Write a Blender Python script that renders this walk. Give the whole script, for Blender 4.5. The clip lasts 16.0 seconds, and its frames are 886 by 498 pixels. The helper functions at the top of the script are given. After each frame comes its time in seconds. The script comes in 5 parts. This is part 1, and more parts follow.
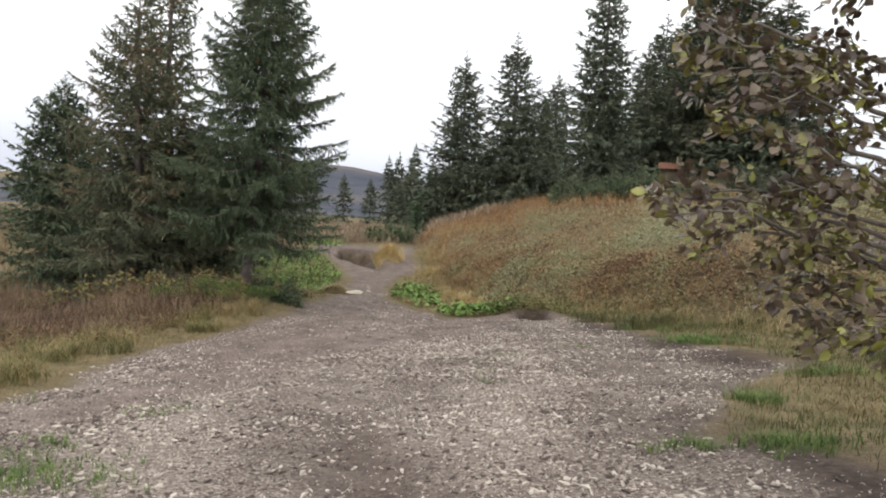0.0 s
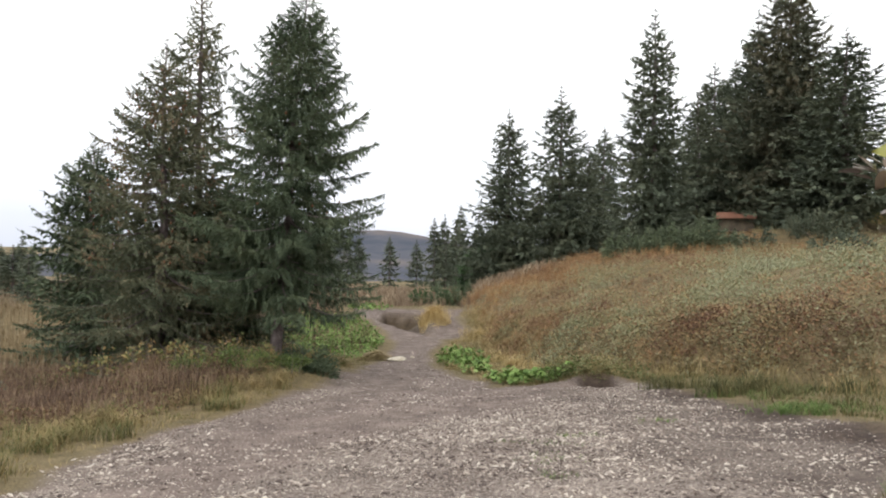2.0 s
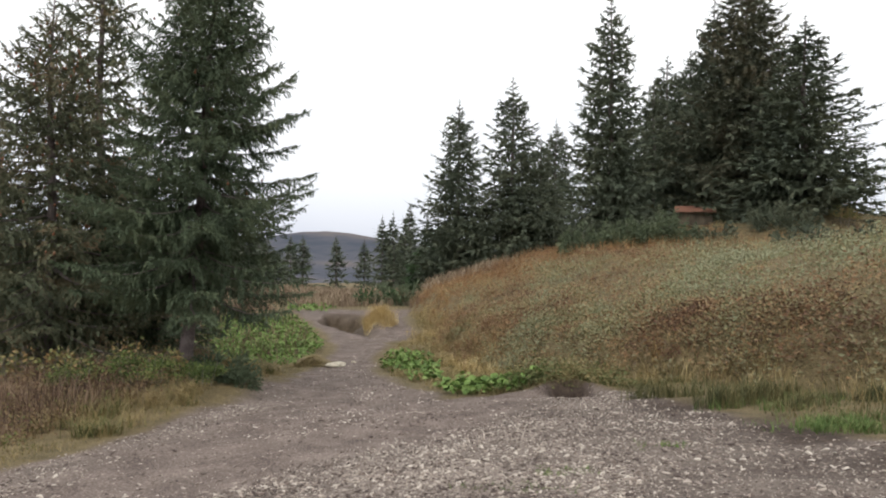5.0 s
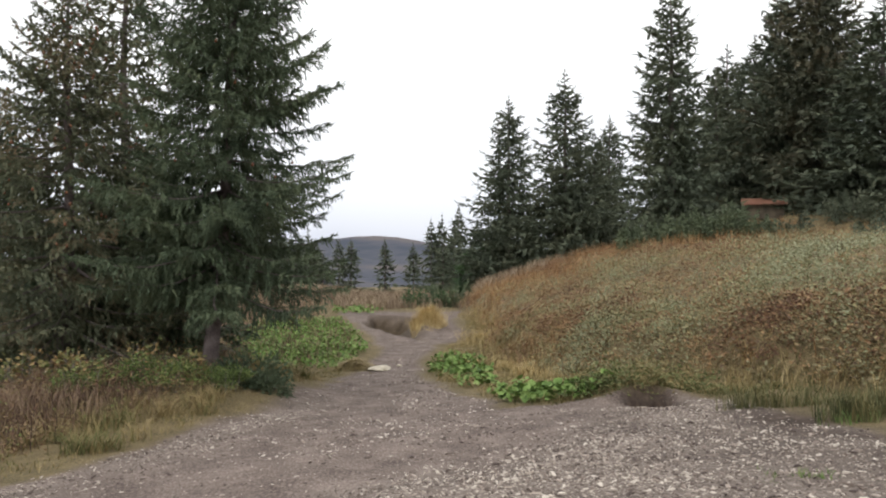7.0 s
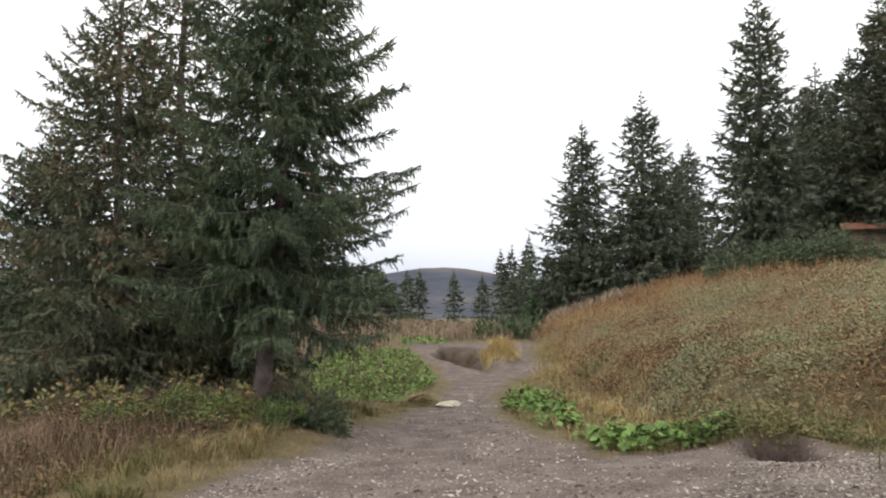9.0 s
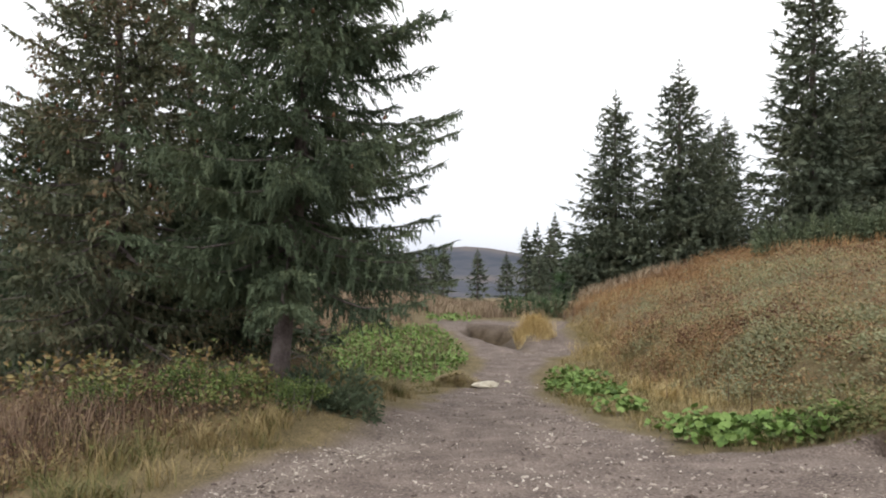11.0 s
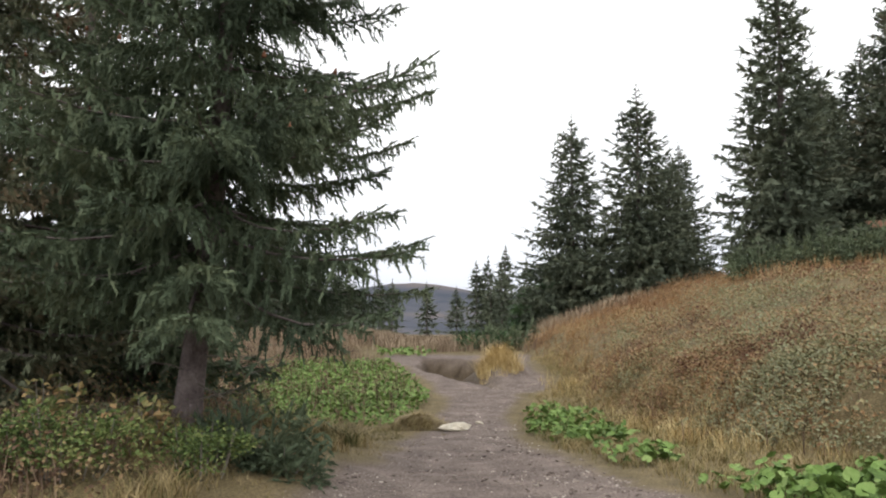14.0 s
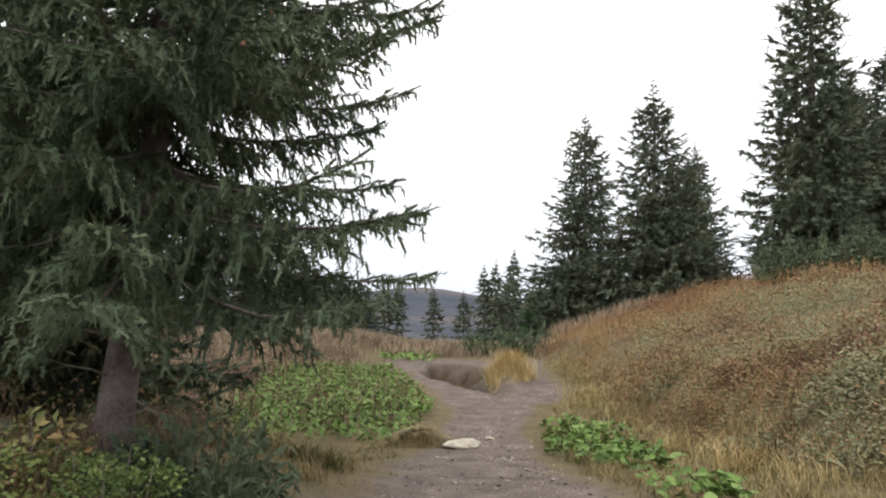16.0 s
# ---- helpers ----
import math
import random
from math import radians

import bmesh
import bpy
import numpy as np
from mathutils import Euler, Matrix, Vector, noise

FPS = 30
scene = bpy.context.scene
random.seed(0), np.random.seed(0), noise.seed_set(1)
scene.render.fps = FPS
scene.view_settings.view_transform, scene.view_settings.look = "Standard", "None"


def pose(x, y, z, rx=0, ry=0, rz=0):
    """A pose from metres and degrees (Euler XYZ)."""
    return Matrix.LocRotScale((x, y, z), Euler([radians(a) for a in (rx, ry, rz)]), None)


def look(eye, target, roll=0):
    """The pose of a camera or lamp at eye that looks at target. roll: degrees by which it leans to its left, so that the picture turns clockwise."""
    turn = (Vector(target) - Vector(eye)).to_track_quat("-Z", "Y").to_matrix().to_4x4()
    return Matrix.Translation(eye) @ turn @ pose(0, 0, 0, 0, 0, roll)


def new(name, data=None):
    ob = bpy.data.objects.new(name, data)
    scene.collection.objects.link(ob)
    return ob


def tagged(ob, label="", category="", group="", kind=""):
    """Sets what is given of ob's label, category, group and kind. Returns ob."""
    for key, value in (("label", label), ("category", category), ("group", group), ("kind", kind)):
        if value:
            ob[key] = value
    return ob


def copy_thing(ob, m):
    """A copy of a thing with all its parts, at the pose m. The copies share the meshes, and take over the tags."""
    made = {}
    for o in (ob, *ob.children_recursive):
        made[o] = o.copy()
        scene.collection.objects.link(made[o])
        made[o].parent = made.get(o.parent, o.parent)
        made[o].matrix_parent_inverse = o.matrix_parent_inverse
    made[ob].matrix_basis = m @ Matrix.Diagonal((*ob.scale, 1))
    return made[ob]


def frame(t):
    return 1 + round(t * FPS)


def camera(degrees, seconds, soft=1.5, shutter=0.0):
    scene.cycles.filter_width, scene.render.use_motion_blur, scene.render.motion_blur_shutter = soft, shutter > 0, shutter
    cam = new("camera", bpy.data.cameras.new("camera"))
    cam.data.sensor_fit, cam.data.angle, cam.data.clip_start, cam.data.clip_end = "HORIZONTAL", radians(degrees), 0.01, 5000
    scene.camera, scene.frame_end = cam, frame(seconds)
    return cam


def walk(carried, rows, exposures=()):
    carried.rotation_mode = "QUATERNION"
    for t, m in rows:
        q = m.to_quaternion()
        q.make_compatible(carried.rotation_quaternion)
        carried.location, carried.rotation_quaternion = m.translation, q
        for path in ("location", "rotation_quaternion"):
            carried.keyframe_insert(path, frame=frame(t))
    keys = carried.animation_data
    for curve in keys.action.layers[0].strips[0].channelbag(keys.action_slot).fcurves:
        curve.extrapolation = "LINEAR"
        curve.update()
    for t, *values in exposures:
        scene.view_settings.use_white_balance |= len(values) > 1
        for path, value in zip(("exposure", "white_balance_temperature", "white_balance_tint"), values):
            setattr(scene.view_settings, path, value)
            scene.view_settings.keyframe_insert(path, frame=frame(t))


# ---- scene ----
cam = camera(61.0, 16.0, soft=2.0)
PATH = [
    (0, (0.13, 0.211, 1.33), (0.369, 2.189, 1.158), 2.6),
    (0.5, (0.292, 0.765, 1.283), (0.478, 2.746, 1.073), 3.3),
    (1, (0.322, 1.306, 1.266), (0.465, 3.287, 1.038), 3.4),
    (1.5, (0.403, 1.82, 1.165), (0.498, 3.807, 0.959), 1.4),
    (2, (0.406, 2.353, 1.073), (0.515, 4.35, 1.064), 0.7),
    (2.5, (0.378, 2.92, 0.981), (0.477, 4.915, 1.076), 0.3),
    (3, (0.432, 3.433, 0.929), (0.521, 5.43, 0.99), 0.2),
    (3.5, (0.389, 3.962, 0.875), (0.503, 5.958, 0.88), -0.2),
    (4, (0.506, 4.463, 0.8), (0.681, 6.456, 0.791), 0.2),
    (4.2, (0.568, 4.661, 0.798), (0.787, 6.649, 0.787), 1.0),
    (6.3, (0.973, 6.799, 0.412), (1.225, 8.783, 0.429), 0.2),
    (6.5, (1.005, 7.027, 0.393), (1.222, 9.015, 0.401), 0.0),
    (7, (0.939, 7.614, 0.326), (1.051, 9.611, 0.335), -0.2),
    (7.5, (0.893, 8.066, 0.287), (0.945, 10.064, 0.338), -1.2),
    (8, (0.943, 8.576, 0.227), (0.948, 10.575, 0.309), -1.5),
    (8.5, (0.887, 9.017, 0.192), (0.872, 11.014, 0.295), -1.3),
    (9, (0.865, 9.537, 0.114), (0.795, 11.533, 0.209), -0.1),
    (9.2, (0.866, 9.701, 0.092), (0.771, 11.698, 0.168), -0.3),
    (11.3, (0.344, 11.938, -0.191), (0.217, 13.934, -0.15), 0.4),
    (11.5, (0.337, 12.189, -0.194), (0.229, 14.186, -0.148), 0.4),
    (12, (0.254, 12.759, -0.269), (0.181, 14.756, -0.193), -0.7),
    (12.5, (0.184, 13.293, -0.326), (0.12, 15.289, -0.215), -1.1),
    (13, (0.037, 13.686, -0.396), (-0.016, 15.68, -0.253), -1.7),
    (13.5, (-0.116, 14.161, -0.503), (-0.131, 16.155, -0.343), -1.2),
    (14, (-0.126, 14.788, -0.62), (-0.11, 16.783, -0.478), -0.0),
    (14.5, (-0.164, 15.31, -0.692), (-0.099, 17.306, -0.587), 0.0),
    (15, (-0.146, 15.958, -0.732), (-0.078, 17.955, -0.642), 0.9),
    (15.5, (-0.132, 16.469, -0.756), (-0.131, 18.467, -0.648), 0.5),
    (16, (-0.101, 17.011, -0.778), (-0.105, 19.005, -0.622), 0.6),
]
walk(cam, [(t, look(eye, target, roll)) for t, eye, target, roll in PATH], exposures=((0, 0.42), (1.0, 0.54), (2.0, 0.52), (2.6, 0.40), (3.4, 0.25), (9, 0.36), (11.5, 0.43), (16, 0.46)))

# ---- world and light: an overcast autumn day ----
SUN_EL, SUN_ROT = radians(48), radians(200)
world = bpy.data.worlds.new("overcast_sky")
scene.world = world
world.use_nodes = True
wn, wl = world.node_tree.nodes, world.node_tree.links
wn.clear()
w_out, w_bg = wn.new("ShaderNodeOutputWorld"), wn.new("ShaderNodeBackground")
w_sky = wn.new("ShaderNodeTexSky")
w_sky.sky_type, w_sky.sun_disc, w_sky.sun_elevation, w_sky.sun_rotation = "NISHITA", False, SUN_EL, SUN_ROT
w_dim = wn.new("ShaderNodeVectorMath")
w_dim.operation = "SCALE"
w_dim.inputs["Scale"].default_value = 0.1
w_geo, w_sep, w_ramp = wn.new("ShaderNodeTexCoord"), wn.new("ShaderNodeSeparateXYZ"), wn.new("ShaderNodeValToRGB")
w_cloud = wn.new("ShaderNodeTexNoise")
w_cloud.inputs["Scale"].default_value, w_cloud.inputs["Detail"].default_value = 1.6, 3.0
w_add = wn.new("ShaderNodeMath")
w_add.operation = "MULTIPLY_ADD"
w_add.inputs[1].default_value = 0.16
w_mix = wn.new("ShaderNodeMix")
w_mix.data_type = "RGBA"
w_mix.inputs["Factor"].default_value = 0.9
for pos, col in ((0.0, (0.56, 0.60, 0.70, 1)), (0.10, (0.66, 0.69, 0.79, 1)), (0.20, (0.98, 0.99, 1.03, 1)), (0.34, (1.16, 1.16, 1.16, 1)), (1.0, (1.25, 1.25, 1.25, 1))):
    e = w_ramp.color_ramp.elements.new(pos) if pos not in (0.0, 1.0) else w_ramp.color_ramp.elements[0 if pos == 0.0 else -1]
    e.color = col
wl.new(w_geo.outputs["Generated"], w_sep.inputs[0])
wl.new(w_geo.outputs["Generated"], w_cloud.inputs["Vector"])
wl.new(w_cloud.outputs["Fac"], w_add.inputs[0])
wl.new(w_sep.outputs["Z"], w_add.inputs[2])
wl.new(w_add.outputs[0], w_ramp.inputs[0])
wl.new(w_sky.outputs[0], w_dim.inputs[0])
wl.new(w_dim.outputs[0], w_mix.inputs["A"])
wl.new(w_ramp.outputs[0], w_mix.inputs["B"])
wl.new(w_mix.outputs["Result"], w_bg.inputs["Color"])
wl.new(w_bg.outputs[0], w_out.inputs["Surface"])
w_bg.inputs["Strength"].default_value = 1.0

sun = new("sun", bpy.data.lights.new("sun", "SUN"))
sun.data.energy, sun.data.angle, sun.data.color = 0.6, radians(25), (1.0, 0.97, 0.93)
sun.matrix_world = look((0, 0, 0), (-math.sin(SUN_ROT) * math.cos(SUN_EL), -math.cos(SUN_ROT) * math.cos(SUN_EL), -math.sin(SUN_EL)))


# ---- materials ----
def surface(name, stops, scale=1.0, fine=20.0, rough=0.85, bump=0.3, island=0.35, spec=0.25, detail=4.0, dist=0.02, object_random=False, fine_amount=0.35, tone=0.0):
    """Colours from a wide noise, broken by a fine one and by a random value for each loose piece."""
    m = bpy.data.materials.new(name)
    m.use_nodes = True
    n, l = m.node_tree.nodes, m.node_tree.links
    b = n["Principled BSDF"]
    b.inputs["Roughness"].default_value, b.inputs["Specular IOR Level"].default_value = rough, spec
    geo = n.new("ShaderNodeNewGeometry")
    big, small, ramp = n.new("ShaderNodeTexNoise"), n.new("ShaderNodeTexNoise"), n.new("ShaderNodeValToRGB")
    big.inputs["Scale"].default_value, big.inputs["Detail"].default_value = scale, detail
    small.inputs["Scale"].default_value, small.inputs["Detail"].default_value = fine, 3.0
    l.new(geo.outputs["Position"], big.inputs["Vector"])
    l.new(geo.outputs["Position"], small.inputs["Vector"])
    r = ramp.color_ramp
    for k, (pos, col) in enumerate(stops):
        e = r.elements[k] if k < 2 else r.elements.new(pos)
        e.position, e.color = pos, (*col, 1)
    if object_random:
        info = n.new("ShaderNodeObjectInfo")
        rnd = info.outputs["Random"]
    else:
        rnd = geo.outputs["Random Per Island"]
    mul = n.new("ShaderNodeMath")
    mul.operation = "MULTIPLY_ADD"
    mul.inputs[1].default_value, mul.inputs[2].default_value = island, -0.5 * island
    l.new(rnd, mul.inputs[0])
    add = n.new("ShaderNodeMath")
    l.new(big.outputs["Fac"], add.inputs[0])
    l.new(mul.outputs[0], add.inputs[1])
    if tone:
        own = n.new("ShaderNodeAttribute")
        own.attribute_name = "tone"
        tm = n.new("ShaderNodeMath")
        tm.operation = "MULTIPLY_ADD"
        tm.inputs[1].default_value = tone
        l.new(own.outputs["Fac"], tm.inputs[0])
        l.new(big.outputs["Fac"], tm.inputs[2])
        l.new(tm.outputs[0], add.inputs[0])
    fmul = n.new("ShaderNodeMath")
    fmul.operation = "MULTIPLY_ADD"
    fmul.inputs[1].default_value, fmul.inputs[2].default_value = fine_amount, -0.5 * fine_amount
    l.new(small.outputs["Fac"], fmul.inputs[0])
    add2 = n.new("ShaderNodeMath")
    l.new(add.outputs[0], add2.inputs[0])
    l.new(fmul.outputs[0], add2.inputs[1])
    l.new(add2.outputs[0], ramp.inputs[0])
    l.new(ramp.outputs[0], b.inputs["Base Color"])
    if bump:
        bp = n.new("ShaderNodeBump")
        bp.inputs["Strength"].default_value, bp.inputs["Distance"].default_value = bump, dist
        l.new(small.outputs["Fac"], bp.inputs["Height"])
        l.new(bp.outputs[0], b.inputs["Normal"])
    return m


M_NEEDLE = surface("spruce_needles", ((0.30, (0.052, 0.072, 0.045)), (0.5, (0.090, 0.119, 0.070)), (0.72, (0.148, 0.174, 0.100))), 0.9, 9, 0.65, 0, 0.16, 0.15)
M_NEEDLE_BROWN = surface("spruce_needles_browned", ((0.30, (0.088, 0.103, 0.066)), (0.54, (0.148, 0.158, 0.096)), (0.74, (0.255, 0.178, 0.110))), 0.9, 9, 0.65, 0, 0.16, 0.15)
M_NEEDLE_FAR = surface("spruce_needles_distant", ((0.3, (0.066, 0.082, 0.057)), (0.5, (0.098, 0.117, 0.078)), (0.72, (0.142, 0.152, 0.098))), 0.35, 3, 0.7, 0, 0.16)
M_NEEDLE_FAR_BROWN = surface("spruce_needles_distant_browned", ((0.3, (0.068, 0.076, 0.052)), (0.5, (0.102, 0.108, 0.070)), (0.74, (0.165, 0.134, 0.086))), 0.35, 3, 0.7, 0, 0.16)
M_NEEDLE_FRESH = surface("conifer_needles_fresh_green", ((0.3, (0.035, 0.07, 0.03)), (0.5, (0.06, 0.11, 0.045)), (0.72, (0.09, 0.15, 0.06))), 0.6, 5, 0.65, 0, 0.3)
M_JUNIPER = surface("juniper_needles", ((0.3, (0.070, 0.092, 0.054)), (0.5, (0.112, 0.140, 0.078)), (0.75, (0.160, 0.182, 0.102))), 1.0, 8, 0.7, 0, 0.3)
M_BARK = surface("spruce_bark", ((0.3, (0.075, 0.058, 0.055)), (0.5, (0.150, 0.120, 0.115)), (0.72, (0.235, 0.195, 0.185))), 3, 28, 0.92, 0.9, 0.0, dist=0.03)
M_TWIG = surface("grey_twig_bark", ((0.3, (0.10, 0.085, 0.07)), (0.7, (0.26, 0.235, 0.20))), 4, 40, 0.8, 0.3, 0.1)
M_CONE = surface("spruce_cone", ((0.3, (0.12, 0.05, 0.028)), (0.7, (0.24, 0.11, 0.06))), 4, 40, 0.7, 0.5, 0.4)
M_HEATH = surface("hillside_shrub_leaves", ((0.24, (0.145, 0.084, 0.059)), (0.34, (0.290, 0.172, 0.100)), (0.42, (0.350, 0.250, 0.140)), (0.49, (0.322, 0.276, 0.148)), (0.57, (0.252, 0.260, 0.148)), (0.70, (0.300, 0.308, 0.195))), 0.22, 1.2, 0.8, 0, 0.16, 0.1, fine_amount=0.22, tone=1.0)
M_RUST = surface("rusty_dry_grass", ((0.3, (0.16, 0.075, 0.032)), (0.5, (0.30, 0.16, 0.068)), (0.7, (0.42, 0.27, 0.13))), 0.7, 5, 0.8, 0, 0.4)
M_RUST_LEAF = surface("rust_brown_leaves", ((0.28, (0.16, 0.092, 0.060)), (0.42, (0.29, 0.170, 0.092)), (0.56, (0.38, 0.240, 0.128)), (0.72, (0.37, 0.285, 0.150)), (0.85, (0.27, 0.26, 0.135))), 0.6, 1.5, 0.8, 0, 0.10, 0.1, fine_amount=0.2, tone=0.8)
M_GOLD = surface("golden_tussock_grass", ((0.3, (0.30, 0.20, 0.075)), (0.5, (0.50, 0.37, 0.16)), (0.7, (0.66, 0.53, 0.29))), 0.8, 5, 0.8, 0, 0.4)
M_BUSH_TONE = surface("burrow_plant_leaves", ((0.3, (0.07, 0.075, 0.03)), (0.5, (0.14, 0.155, 0.065)), (0.7, (0.24, 0.19, 0.09))), 0.8, 3, 0.75, 0, 0.2, 0.15, tone=0.8)
M_BRAMBLE = surface("bramble_leaves", ((0.3, (0.13, 0.085, 0.055)), (0.45, (0.215, 0.180, 0.100)), (0.62, (0.255, 0.250, 0.148)), (0.8, (0.35, 0.31, 0.17))), 0.5, 2, 0.7, 0, 0.3, 0.2, fine_amount=0.2, tone=0.6)
M_VERGE_LEAF = surface("verge_herb_leaves", ((0.28, (0.12, 0.075, 0.052)), (0.42, (0.23, 0.15, 0.085)), (0.54, (0.27, 0.205, 0.105)), (0.66, (0.16, 0.17, 0.065)), (0.8, (0.13, 0.18, 0.06))), 0.6, 2, 0.8, 0, 0.2, 0.1, fine_amount=0.2, tone=1.0)
M_STRAW = surface("straw_yellow_grass", ((0.3, (0.17, 0.12, 0.05)), (0.5, (0.33, 0.25, 0.11)), (0.7, (0.50, 0.40, 0.21))), 0.8, 5, 0.8, 0, 0.4)
M_TALL_STRAW = surface("brownish_field_straw", ((0.3, (0.13, 0.092, 0.052)), (0.5, (0.235, 0.175, 0.098)), (0.7, (0.34, 0.27, 0.165))), 0.5, 3, 0.85, 0, 0.4)
M_VERGE = surface("verge_grass", ((0.28, (0.107, 0.102, 0.034)), (0.42, (0.205, 0.168, 0.067)), (0.56, (0.303, 0.230, 0.111)), (0.75, (0.377, 0.299, 0.164))), 0.7, 4, 0.8, 0, 0.4)
M_TUSSOCK = surface("tussock_grass", ((0.28, (0.070, 0.080, 0.026)), (0.42, (0.140, 0.135, 0.050)), (0.56, (0.250, 0.185, 0.082)), (0.78, (0.36, 0.28, 0.145))), 0.9, 4, 0.8, 0, 0.3)
M_FERN = surface("red_brown_fern", ((0.28, (0.14, 0.060, 0.040)), (0.5, (0.27, 0.115, 0.066)), (0.72, (0.38, 0.20, 0.115))), 0.8, 4, 0.8, 0, 0.3, 0.1, tone=0.5)
M_RUSH = surface("dark_rush", ((0.28, (0.045, 0.055, 0.022)), (0.5, (0.095, 0.098, 0.040)), (0.75, (0.20, 0.165, 0.075))), 0.9, 4, 0.8, 0, 0.4)
M_MEADOW = surface("meadow_grass", ((0.28, (0.052, 0.068, 0.021)), (0.46, (0.098, 0.100, 0.038)), (0.60, (0.158, 0.130, 0.058)), (0.78, (0.235, 0.178, 0.090))), 0.55, 4, 0.8, 0, 0.35)
M_GREEN = surface("fresh_green_grass", ((0.3, (0.06, 0.10, 0.025)), (0.5, (0.10, 0.165, 0.042)), (0.75, (0.20, 0.24, 0.085))), 2, 9, 0.75, 0, 0.35)
M_DEAD = surface("dead_brown_stems", ((0.28, (0.070, 0.045, 0.036)), (0.5, (0.170, 0.112, 0.076)), (0.72, (0.30, 0.215, 0.145))), 0.5, 3, 0.85, 0, 0.45)
M_DEAD_LEAF = surface("withered_herb_leaves", ((0.26, (0.095, 0.054, 0.042)), (0.45, (0.200, 0.118, 0.078)), (0.62, (0.240, 0.180, 0.098)), (0.78, (0.36, 0.30, 0.20))), 0.7, 4, 0.85, 0, 0.35, 0.1, tone=0.6)
M_FIELD = surface("withered_field_plants", ((0.28, (0.15, 0.105, 0.075)), (0.5, (0.265, 0.198, 0.135)), (0.72, (0.38, 0.305, 0.21))), 0.35, 2, 0.85, 0, 0.35)
M_BUTTER = surface("broad_green_leaf", ((0.28, (0.075, 0.125, 0.034)), (0.5, (0.150, 0.240, 0.060)), (0.76, (0.235, 0.320, 0.105))), 2.5, 30, 0.7, 0.25, 0.4, 0.2, object_random=True)
M_BUTTER_STUFF = surface("broad_green_leaf_mass", ((0.28, (0.075, 0.125, 0.034)), (0.5, (0.150, 0.240, 0.060)), (0.76, (0.235, 0.320, 0.105))), 2.5, 30, 0.7, 0.25, 0.4, 0.2)
M_BUSH = surface("green_bush_leaves", ((0.3, (0.055, 0.085, 0.025)), (0.5, (0.120, 0.170, 0.048)), (0.75, (0.24, 0.26, 0.09))), 1.8, 12, 0.65, 0, 0.4)
M_YELLOW = surface("yellowing_leaves", ((0.28, (0.12, 0.15, 0.055)), (0.5, (0.25, 0.225, 0.090)), (0.75, (0.36, 0.225, 0.110))), 2.2, 14, 0.6, 0, 0.5)
M_GREYBUSH = surface("grey_green_bush_leaves", ((0.3, (0.12, 0.15, 0.10)), (0.7, (0.27, 0.30, 0.22))), 2, 12, 0.7, 0, 0.4)
M_WILLOW = surface("autumn_willow_leaves", ((0.28, (0.085, 0.062, 0.050)), (0.55, (0.155, 0.112, 0.070)), (0.66, (0.15, 0.145, 0.045)), (0.78, (0.25, 0.25, 0.05))), 2.2, 25, 0.38, 0.2, 0.5, 0.5, object_random=True)
M_WILLOW_STUFF = surface("autumn_willow_leaf_mass", ((0.28, (0.085, 0.062, 0.050)), (0.55, (0.155, 0.112, 0.070)), (0.66, (0.15, 0.145, 0.045)), (0.78, (0.25, 0.25, 0.05))), 2.2, 25, 0.38, 0.2, 0.5, 0.5)
M_STONE = surface("shale_chip", ((0.24, (0.098, 0.075, 0.066)), (0.42, (0.225, 0.178, 0.150)), (0.60, (0.41, 0.345, 0.292)), (0.82, (0.60, 0.535, 0.46))), 0.8, 30, 0.8, 0.4, 0.80)
M_PEBBLE = surface("path_pebble", ((0.24, (0.12, 0.092, 0.080)), (0.45, (0.24, 0.198, 0.170)), (0.65, (0.42, 0.36, 0.31)), (0.82, (0.62, 0.55, 0.48))), 0.8, 30, 0.85, 0.3, 0.65)
M_STONE_PART = surface("shale_chip_single", ((0.24, (0.098, 0.075, 0.066)), (0.42, (0.225, 0.178, 0.150)), (0.60, (0.41, 0.345, 0.292)), (0.82, (0.60, 0.535, 0.46))), 0.8, 30, 0.8, 0.4, 0.80, object_random=True)
M_ROCK = surface("pale_limestone", ((0.28, (0.40, 0.34, 0.25)), (0.5, (0.62, 0.56, 0.45)), (0.75, (0.74, 0.70, 0.60))), 5, 30, 0.85, 0.6, 0.0)
M_CLOD = surface("earth_clod", ((0.3, (0.12, 0.092, 0.062)), (0.5, (0.24, 0.19, 0.115)), (0.72, (0.38, 0.32, 0.18))), 3, 20, 0.95, 0.8, 0.0)
M_RUSTROOF = surface("rust_red_roof", ((0.3, (0.13, 0.055, 0.036)), (0.55, (0.20, 0.090, 0.056)), (0.75, (0.26, 0.14, 0.09))), 1.5, 12, 0.75, 0.3, 0.0)
M_OLDWOOD = surface("weathered_boards", ((0.3, (0.06, 0.048, 0.036)), (0.7, (0.15, 0.12, 0.085))), 2, 18, 0.85, 0.4, 0.2)
# woods tinted blue-grey: the haze of distance is in these base colours
M_HILL = surface("hazed_wooded_hill", ((0.35, (0.075, 0.084, 0.105)), (0.5, (0.105, 0.108, 0.126)), (0.62, (0.15, 0.133, 0.132))), 0.02, 0.15, 1.0, 0, 0.0, 0.0)


